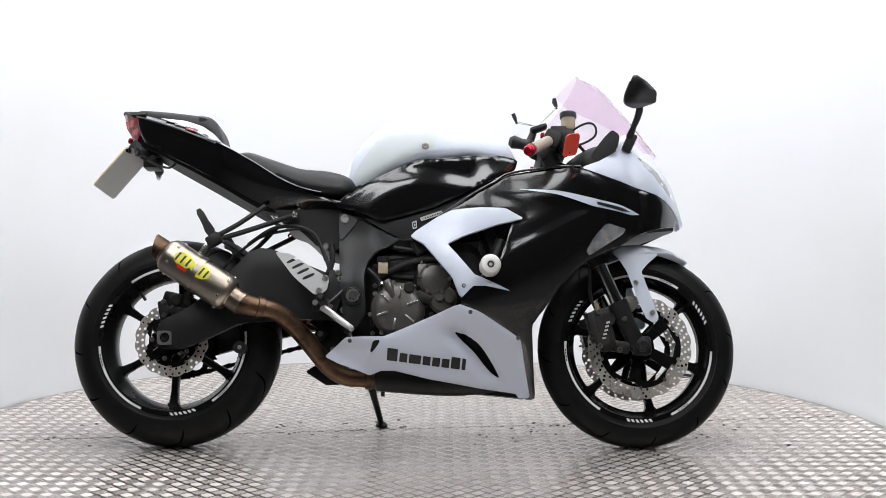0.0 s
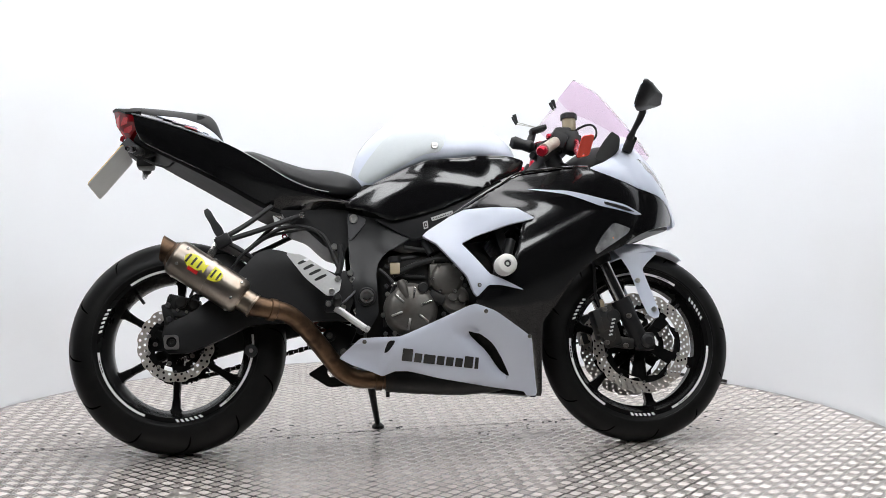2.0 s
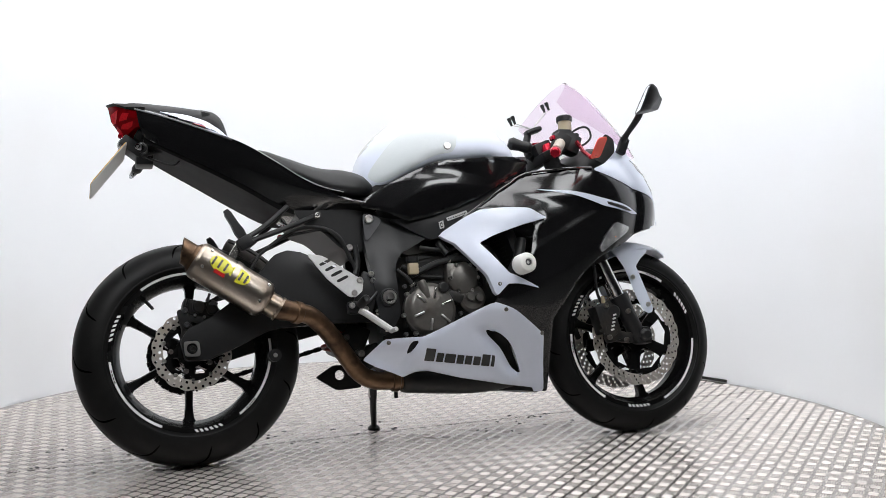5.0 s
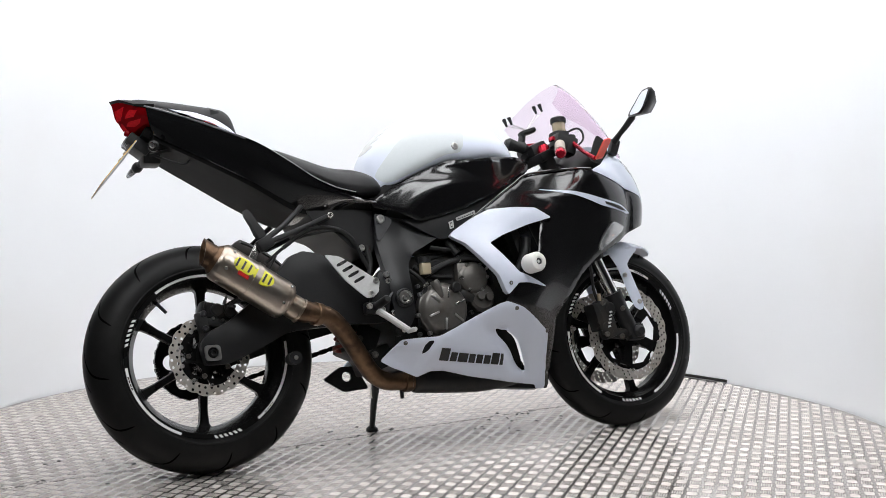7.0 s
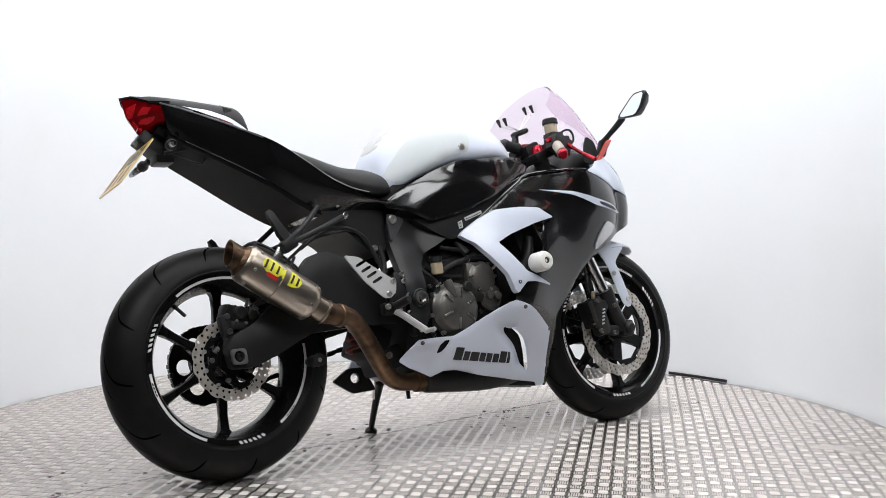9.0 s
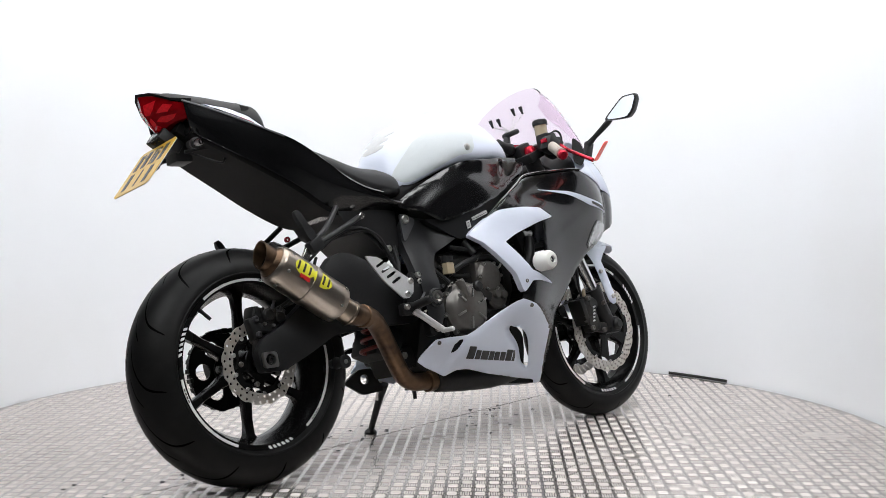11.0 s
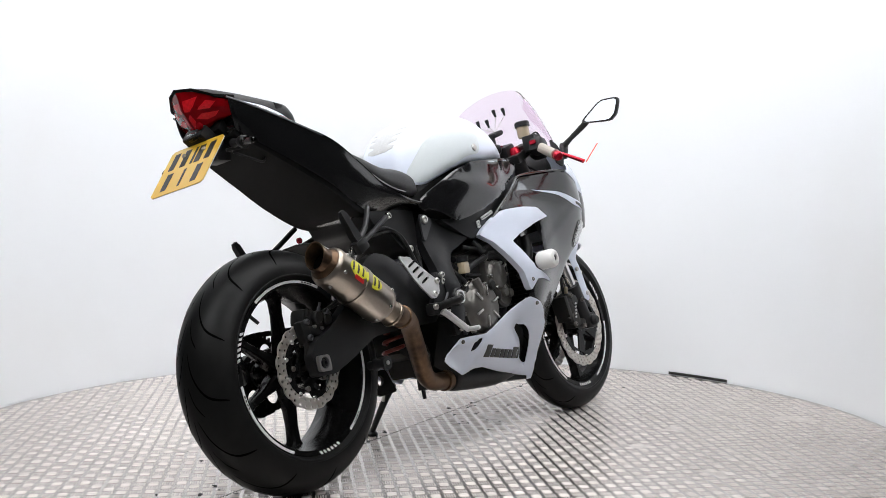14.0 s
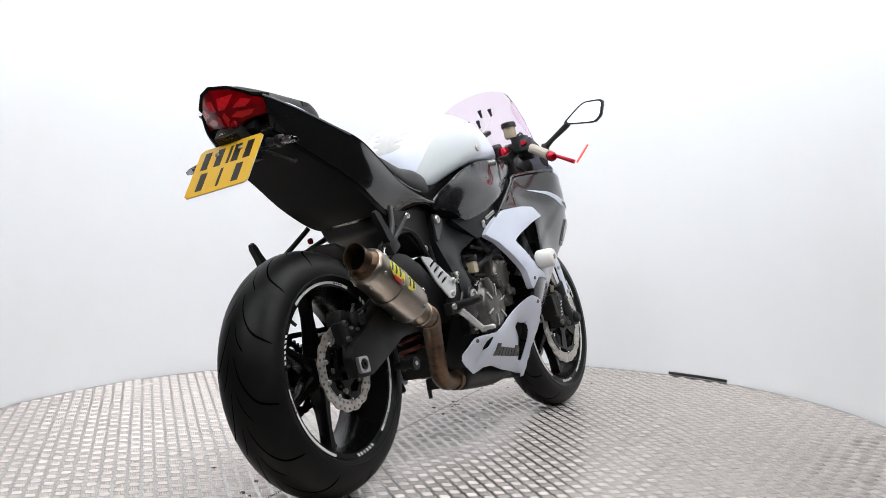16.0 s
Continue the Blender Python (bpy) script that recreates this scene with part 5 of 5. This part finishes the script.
# device mount on the yoke
bm = bmesh.new()
spun(bm, (.365, -.075, .915), (.292, -.060, .938), [(0, .012), (.15, .020), (.5, .017), (.85, .021), (1, .013)], 16)
spun(bm, (.36, -.06, .895), (.40, -.03, .885), [(0, .012), (1, .014)], 12)
mount = part("device_mount", bm, PLASTIC, bike, "black ball-joint device mount with spring arms")
part("mount_collar", lathe(bmesh.new(), [(.012, -.004), (.021, -.004), (.021, .006), (.012, .006)], 20, (.392, -.055, .930), axis="z"), RED, mount)
bm = box(bmesh.new(), (.382, -.058, .978), (.056, .040, .018), Matrix.Rotation(radians(-18), 3, "Y"), .009)
spun(bm, (.372, -.05, .98), (.352, -.06, .93), [(0, .009), (.5, .012), (1, .013)], 12)
part("mount_cradle", bm, PLASTIC, mount)
for x, y, z in ((.305, -.075, .992), (.310, -.035, .998), (.425, -.065, 1.045), (.428, -.025, 1.05)):
    x, y = x + (.014 if x > .4 else .006), y - .010
    part("mount_finger", spun(bmesh.new(), (x, y, z), (x - .009, y, z + .026), [(0, .0035), (.3, .0042), (.8, .0066), (1, .006)], 10), PLASTIC, mount)
    part("mount_wire", tube(bmesh.new(), [(.380, -.06, .985), (x, y, z + .002)], .0012, 6), STEEL, mount)

# ---- engine and radiator ----
bm = bmesh.new()
ENG = [[(x, 0, t), (x, -w * .8, t), (x, -w, t - .03), (x, -w, (t + b) / 2), (x, -w * .62, b + .03), (x, -w * .5, b), (x, 0, b)] for x, t, b, w in ((-.17, .50, .25, .10), (-.12, .56, .22, .135), (0, .58, .21, .15), (.10, .60, .22, .155), (.17, .60, .28, .14), (.21, .56, .34, .12))]
skin(bm, ENG, 3)
engine = part("engine", bm, ENGINE_DARK, bike, "dark grimy four-cylinder engine", 30)
bm = spun(bmesh.new(), (-.046, -.145, .398), (-.046, -.196, .398), [(0, .079), (.45, .079), (.55, .073), (.8, .070), (.92, .063), (1, .055)], 48)
part("clutch_cover", bm, ENGINE, engine, "round grey clutch cover", 40)
for k in range(6):
    a = radians(20 + 60 * k)
    part("cover_rib", box(bmesh.new(), (-.046 + .046 * math.cos(a), -.197, .398 + .046 * math.sin(a)), (.034, .006, .0065), Matrix.Rotation(-a, 3, "Y"), .002), STEEL, engine)
bolts("cover_bolt", [(-.046 + .082 * math.cos(radians(10 + 45 * k)), -.160, .398 + .082 * math.sin(radians(10 + 45 * k))) for k in range(8)], STEEL, engine, .007, .010)
bm = spun(bmesh.new(), (.062, -.150, .487), (.062, -.186, .487), [(0, .048), (.7, .048), (.9, .042), (1, .036)], 32)
spun(bm, (.085, -.150, .428), (.085, -.178, .428), [(0, .042), (.8, .042), (1, .034)], 28)
spun(bm, (.076, -.17, .432), (.076, -.19, .432), [(0, .013), (1, .012)], 16)
spun(bm, (.104, -.17, .428), (.104, -.19, .428), [(0, .013), (1, .012)], 16)
box(bm, (.045, -.15, .50), (.07, .05, .07), None, .012)
part("pulse_cover", bm, ENGINE, engine, "grey ignition cover")
bolts("cover_bolt", [(.062 + .043 * math.cos(radians(60 * k)), -.176, .487 + .043 * math.sin(radians(60 * k))) for k in range(6)], STEEL, engine, .006, .010)
bm = spun(bmesh.new(), (-.078, -.19, .480), (-.058, -.195, .43), [(0, .012), (.15, .014), (.6, .012), (1, .006)], 14)
part("oil_filler", bm, ENGINE, engine)
bm = tube(bmesh.new(), [(-.095, -.16, .50), (-.03, -.165, .53), (.02, -.17, .545), (.05, -.16, .56)], .009, 10, 4)
tube(bm, [(-.12, -.15, .53), (-.06, -.15, .50), (.0, -.155, .495)], .007, 10, 4)
tube(bm, [(.02, -.17, .56), (.0, -.15, .60)], .012, 10)
tube(bm, [(-.10, -.14, .55), (-.02, -.13, .56), (.06, -.13, .58)], .010, 10, 4)
part("engine_hose", bm, PLASTIC, engine)
pot2 = part("rear_brake_pot", box(bmesh.new(), (-.090, -.165, .520), (.030, .026, .036), None, .006), FLUID, bike, "amber rear brake reservoir")
part("pot_cap", lathe(bmesh.new(), [(.001, .018), (.018, .018), (.018, .034), (.001, .036)], 18, (-.090, -.165, .520), axis="z"), PLASTIC, pot2)
bolts("case_bolt", [(-.120, -.150, .330), (-.105, -.152, .300), (.035, -.152, .330), (.052, -.155, .385), (.118, -.150, .470), (.020, -.158, .450), (-.115, -.152, .470), (.108, -.168, .395)], GUSSET, engine, .0065, .008)
bm = tube(bmesh.new(), [(-.135, -.150, .520), (-.095, -.168, .470), (-.118, -.160, .410), (-.120, -.150, .350)], .006, 8, 5)
tube(bm, [(.020, -.165, .545), (.075, -.172, .545), (.118, -.165, .515), (.135, -.150, .470)], .010, 10, 5)
tube(bm, [(-.06, -.150, .585), (.02, -.160, .575), (.09, -.160, .600), (.14, -.150, .640)], .007, 8, 5)
part("engine_hose", bm, PLASTIC, engine, "black rubber hose")
for at, way in (((.018, -.166, .545), (1, 0, 0)), ((.110, -.168, .520), (.7, 0, -.7)), ((-.098, -.167, .476), (.6, 0, -.8))):
    p = Vector(at)
    part("hose_clip", spun(bmesh.new(), p, p + Vector(way) * .008, [(0, .010), (.1, .0118), (.9, .0118), (1, .010)], 14), STEEL, engine, "steel hose clip")
bm = box(bmesh.new(), (.030, -.176, .432), (.050, .020, .030), Matrix.Rotation(radians(25), 3, "Y"), .008)
spun(bm, (-.012, -.192, .458), (-.012, -.206, .458), [(0, .016), (.7, .016), (1, .012)], 18)
part("oil_cap", bm, ENGINE_DARK, engine, "black oil filler cap")
# curved radiator with fins
bm = box(bmesh.new(), (.265, 0, .50), (.03, .34, .30), Matrix.Rotation(radians(-18), 3, "Y"), .004)
radiator = part("radiator", bm, ENGINE_DARK, bike, "dark grey radiator core")
bm = bmesh.new()
for k in range(22):
    box(bm, (.295 - k * .0042 - .018, 0, .37 + k * .0125), (.004, .32, .003), Matrix.Rotation(radians(-18), 3, "Y"))
part("radiator_fin", bm, ENGINE_DARK, radiator)
bm = tube(bmesh.new(), [(.255, -.18, .60), (.235, -.19, .54), (.20, -.17, .47)], .016, 12, 4)
part("radiator_hose", bm, PLASTIC, radiator)

# ---- exhaust ----
A, B = Vector((-.718, -.202, .556)), Vector((-.530, -.202, .432))
axis = (B - A).normalized()
bm = spun(bmesh.new(), A, B, [(0, .042), (.0, .046), (.03, .0515), (.06, .053), (.46, .053), (.465, .0542), (.49, .0542), (.495, .053), (.90, .053), (.97, .050), (1, .042)], 48)
can = part("silencer", bm, TITAN, bike, "brushed titanium end can", 40)
bm = bmesh.new()
rings = []
u = axis.orthogonal().normalized()
w = axis.cross(u)
for s, r in ((0.012, .046), (-.003, .043), (-.012, .034), (-.040, .0335), (-.040, .0305), (-.012, .029), (.0, .028)):
    ring = []
    for k in range(36):
        a = 2 * math.pi * k / 36
        off = (u * math.cos(a) + w * math.sin(a)) * r
        cut = off.dot(Vector((.55, 0, .83))) * .42 if s < -.03 else 0
        ring.append(A + axis * (s + cut * -1.0) + off)
    rings.append(ring)
bridge_rings(bm, rings)
part("end_cap", bm, PIPE, can, "heat-browned slash-cut outlet", 40)
# black disc across the outlet, its colour imitating the dark inside
part("outlet_shade", spun(bmesh.new(), A + axis * -.012, A + axis * .0, [(0, .028), (1, .028)], 24), RECESS_SHADE, can)
# sticker bands bent round the can: two yellow ovals with dark bars


def on_can(s, ang, lift):
    side = Vector((0, -1, 0))
    nup = axis.cross(side).normalized()
    if nup.z < 0:
        nup = -nup
    return A + axis * s + (side * math.cos(ang) + nup * math.sin(ang)) * (.053 + lift)


def can_patch(outline, lift, grid=0.01):
    lo = dense([Vector(p) for p in outline], .008)
    return shell(bmesh.new(), lo, lambda a, b, d: on_can(a, b / .053, lift - d), .001, (), grid)


for c in (.067, .125):
    o = [(c + .031 * math.cos(t), .012 + .022 * math.sin(t)) for t in (2 * math.pi * k / 20 for k in range(20))]
    part("sticker", can_patch(o, .0016), YELLOW, can, "yellow oval sticker")
for x0, h in ((.046, .026), (.064, .026), (.082, .024), (.112, .022), (.128, .026), (.144, .024)):
    o = [(x0 - .0028, .012 - h / 2), (x0 + .0028, .012 - h / 2), (x0 + .0036, .012 + h / 2), (x0 - .0020, .012 + h / 2)]
    part("sticker_mark", can_patch(o, .0026), INK, can)
part("sticker_mark", can_patch([(.060, -.016), (.092, -.016), (.090, -.006), (.058, -.006)], .0026), STICKER_RED, can)
for s in (.028, .205):
    for k in range(6):
        a = radians(-20 + 60 * k)
        p = on_can(s, a, 0)
        part("can_rivet", bolt(bmesh.new(), p, .0048, .003, on_can(s, a, 1) - p), STEEL, can)
bm = spun(bmesh.new(), A + axis * .104, A + axis * .120, [(0, .0535), (0, .0560), (1, .0560), (1, .0535)], 40)
part("can_strap", bm, TITAN, can)
part("strap_lug", box(bmesh.new(), (-.607, -.198, .575), (.022, .012, .045), Matrix.Rotation(radians(30), 3, "Y"), .005), STEEL, can)
PATH = [B - axis * .01, B + axis * .035, (-.455, -.194, .402), (-.405, -.174, .392), (-.358, -.144, .358), (-.316, -.117, .312), (-.279, -.094, .266), (-.246, -.075, .230), (-.203, -.063, .208), (-.146, -.057, .203), (0, -.05, .197), (.12, -.045, .193), (.22, -.03, .20)]
pipe = part("exhaust_pipe", tube(bmesh.new(), PATH, [.032, .032, .028, .0265, .0265, .0265, .0265, .0265, .0265, .0265, .034, .036, .036], 20, 5), PIPE, bike, "heat-stained brown exhaust pipe", 60)
part("link_pipe", spun(bmesh.new(), B - axis * .004, B + axis * .042, [(0, .040), (.12, .0365), (.2, .0335), (.85, .0335), (.88, .0360), (1, .0360), (1, .030)], 28), LINK, pipe, "bare heat-tinted link pipe")
part("collector_box", tube(bmesh.new(), [(-.118, -.056, .2025), (-.10, -.055, .202), (0, -.05, .196), (.12, -.045, .191), (.24, -.03, .199)], [.030, .037, .039, .039, .036], 20, 4), ENGINE_DARK, pipe, "dark rusty collector box")
for s in (2, 9):
    p = Vector(PATH[s])
    q = Vector(PATH[s + 1])
    part("pipe_clamp", spun(bmesh.new(), p, p + (q - p).normalized() * .022, [(0, .029), (.1, .032), (.9, .032), (1, .029)], 20), PIPE, pipe)
# exhaust hanger and pillion struts
for side in (-1, 1):
    bm = tube(bmesh.new(), [(-.585, side * .20, .605), (-.52, side * .180, .648), (-.448, side * .140, .712)], .0075, 10, 3)
    tube(bm, [(-.585, side * .20, .595), (-.47, side * .165, .640), (-.36, side * .130, .688)], .008, 10, 3)
    hanger = part("footrest_hanger", bm, PLASTIC, bike, "black pillion footrest hanger")
    bm = box(bmesh.new(), (-.582, side * .205, .596), (.045, .030, .035), Matrix.Rotation(radians(-30), 3, "Y"), .008)
    part("hanger_joint", bm, PLASTIC, hanger)
    rings = []
    for s, w, d in ((0, .011, .010), (.2, .0135, .010), (.5, .010, .009), (.85, .010, .008), (1, .006, .005)):
        p = Vector((-.588, side * .205, .612)).lerp(Vector((-.632, side * .205, .688)), s)
        rings.append([p + Vector((w * a * .86, d * b, w * a * .5)) for a, b in ((-1, -1), (1, -1), (1, 1), (-1, 1))])
    part("pillion_peg", bridge_rings(bmesh.new(), rings), PLASTIC, hanger)
part("cable_eyelet", lathe(bmesh.new(), [(.004, -.004), (.009, -.004), (.009, .004), (.004, .004)], 12, (-.415, .165, .68)), RED, bike)
bm = tube(bmesh.new(), [(-.50, -.11, .60), (-.43, -.12, .645), (-.36, -.12, .655), (-.30, -.12, .63), (-.27, -.125, .57), (-.25, -.13, .52)], .006, 8, 5)
tube(bm, [(-.55, -.10, .56), (-.47, -.11, .62), (-.40, -.115, .64), (-.33, -.12, .645), (-.285, -.12, .60), (-.265, -.125, .55)], .0045, 8, 5)
tube(bm, [(-.25, -.12, .60), (-.245, -.125, .55), (-.255, -.13, .51)], .009, 8, 4)
tube(bm, [(-.70, -.115, .44), (-.62, -.13, .46), (-.58, -.125, .50)], .004, 8, 4)
part("loom_cable", bm, PLASTIC, bike)
# heel plate, rearset and footrest
HEEL = [(-.408, .566), (-.361, .560), (-.268, .500), (-.246, .488), (-.252, .455), (-.270, .440), (-.290, .440), (-.351, .492)]
slots = [[(x0, z0), (x0 + .034, z0 + .016), (x0 + .038, z0 + .008), (x0 + .004, z0 - .008)] for x0, z0 in ((-.374 + .016 * k, .537 - .016 * k) for k in range(4))]
bm = plate(bmesh.new(), HEEL, -.184, .005, slots, 0, True, .1)
heel = part("heel_guard", bm, ALU, bike, "slotted bare aluminium heel guard")
bolts("heel_bolt", [(-.258, -.184, .488), (-.275, -.184, .452)], STEEL, heel, .009, .006)
bm = bmesh.new()
box(bm, (-.235, -.165, .45), (.06, .02, .12), Matrix.Rotation(radians(20), 3, "Y"), .006)
box(bm, (-.27, -.17, .41), (.05, .03, .035), None, .008)
rearset = part("rearset", bm, PLASTIC, bike, "black rearset bracket")
part("footrest", spun(bmesh.new(), (-.262, -.185, .415), (-.262, -.265, .425), [(0, .013), (.1, .011), (.2, .012), (.9, .012), (1, .008)], 12), PLASTIC, rearset)
bm = tube(bmesh.new(), [(-.265, -.19, .402), (-.24, -.195, .385), (-.20, -.20, .355), (-.175, -.205, .338)], [.010, .010, .010, .008], 10, 3)
spun(bm, (-.178, -.200, .338), (-.176, -.245, .338), [(0, .008), (.2, .007), (.9, .007), (1, .005)], 12)
part("brake_pedal", bm, ALU, rearset, "bare aluminium brake pedal")
bm = tube(bmesh.new(), [(-.262, -.178, .405), (-.235, -.182, .425), (-.205, -.178, .455), (-.196, -.172, .480)], .0035, 8, 3)
part("brake_rod", bm, GUSSET, rearset, "thin steel brake push rod")
bolts("rearset_bolt", [(-.243, -.178, .405), (-.222, -.178, .505), (-.285, -.186, .415)], STEEL, rearset, .0085, .007)
bm = spun(bmesh.new(), (-.30, -.05, .36), (-.24, -.05, .47), [(0, .02), (1, .02)], 14)
part("shock_body", bm, ENGINE_DARK, bike)
spring = []
for k in range(60):
    a = k * .6
    p = Vector((-.315, -.03, .30)).lerp(Vector((-.27, -.03, .47)), k / 59)
    spring.append((p.x + .03 * math.cos(a), p.y + .03 * math.sin(a), p.z))
part("shock_spring", tube(bmesh.new(), spring, .006, 8), SPRING_RED, bike, "red rear shock spring")
bm = bmesh.new()
box(bm, (-.255, .01, .33), (.09, .13, .10), Matrix.Rotation(radians(24), 3, "Y"), .014)
box(bm, (-.215, .0, .275), (.10, .10, .07), Matrix.Rotation(radians(-18), 3, "Y"), .012)
spun(bm, (-.24, -.085, .285), (-.24, .085, .285), [(0, .016), (1, .016)], 14)
spun(bm, (-.28, -.075, .335), (-.28, .075, .335), [(0, .018), (1, .018)], 14)
part("shock_linkage", bm, ENGINE_DARK, bike, "grimy black shock linkage")
bolts("linkage_bolt", [(-.24, -.086, .285), (-.28, -.076, .335)], ENGINE, bike, .010, .008)
# pointed lower guard behind the exhaust with a round hole
bm = plate(bmesh.new(), [(-.344, .232), (-.289, .266), (-.239, .266), (-.200, .195), (-.279, .190)], .075, .012, [ring_pts(.015, 16, -.269, .236)], .002, True, .08)
part("lower_guard", bm, PLASTIC, bike, "pointed black guard with a round hole")
# side stand
bm = tube(bmesh.new(), [(-.148, .140, .215), (-.136, .200, .157), (-.118, .276, .082)], [.014, .011, .009], 12, 3)
stand = part("side_stand", bm, PLASTIC, bike, "black side stand, folded out")
part("stand_foot", spun(bmesh.new(), (-.116, .286, .066), (-.116, .2824, .0816), [(0, .020), (.5, .019), (1, .010)], 20), PLASTIC, stand)
part("stand_spring", tube(bmesh.new(), [(-.156, .145, .23), (-.150, .185, .17)], .006, 8), STEEL, stand)
bm = spun(bmesh.new(), (-.10, .06, .19), (-.10, .06, .155), [(0, .007), (1, .006)], 10)
part("drain_pipe", bm, PLASTIC, bike)

# red tag hanging on the brake lever
TAG_V = Vector((.10, -.68, .70)).normalized()
TAG_U = Vector((.80, .55, 0))
TAG_U = (TAG_U - TAG_V * TAG_U.dot(TAG_V)).normalized()
bm = shell(bmesh.new(), chaikin([(-.023, -.034), (.023, -.034), (.023, .028), (.016, .036), (-.016, .036), (-.023, .028)], .1, 2), lambda u, v, d: Vector((.445, -.372, .838)) + TAG_V * v + TAG_U * u + TAG_U.cross(TAG_V) * d, .003, [ring_pts(.004, 10, 0, -.026)])
tag = link("warning_tag", bm, TAG)
tagged(tag, "bright red plastic tag hanging on the brake lever", "tag")

# clear lenses let the light through to their bowls
for ob in bpy.data.objects:
    if ob.type == "MESH" and ob.data.materials and ob.data.materials[0] == CLEAR:
        ob.visible_shadow = False



def motions():
    lean = pose(0, -0.2058, 0.0024, -12.98)
    table_rows, bike_rows = [], []
    for k in range(17):
        t = float(k)
        turn = math.degrees(-0.029 + 0.0664 * t - 0.000131 * ((t - 8) ** 2 - 64))
        table_rows.append((t, pose(0, 0, 0, 0, 0, turn)))
        bike_rows.append((t, pose(0, 0, 0, 0, 0, turn) @ lean))
    walk(turntable, table_rows)
    walk(bike, bike_rows)
    walk(tag, bike_rows)


motions()
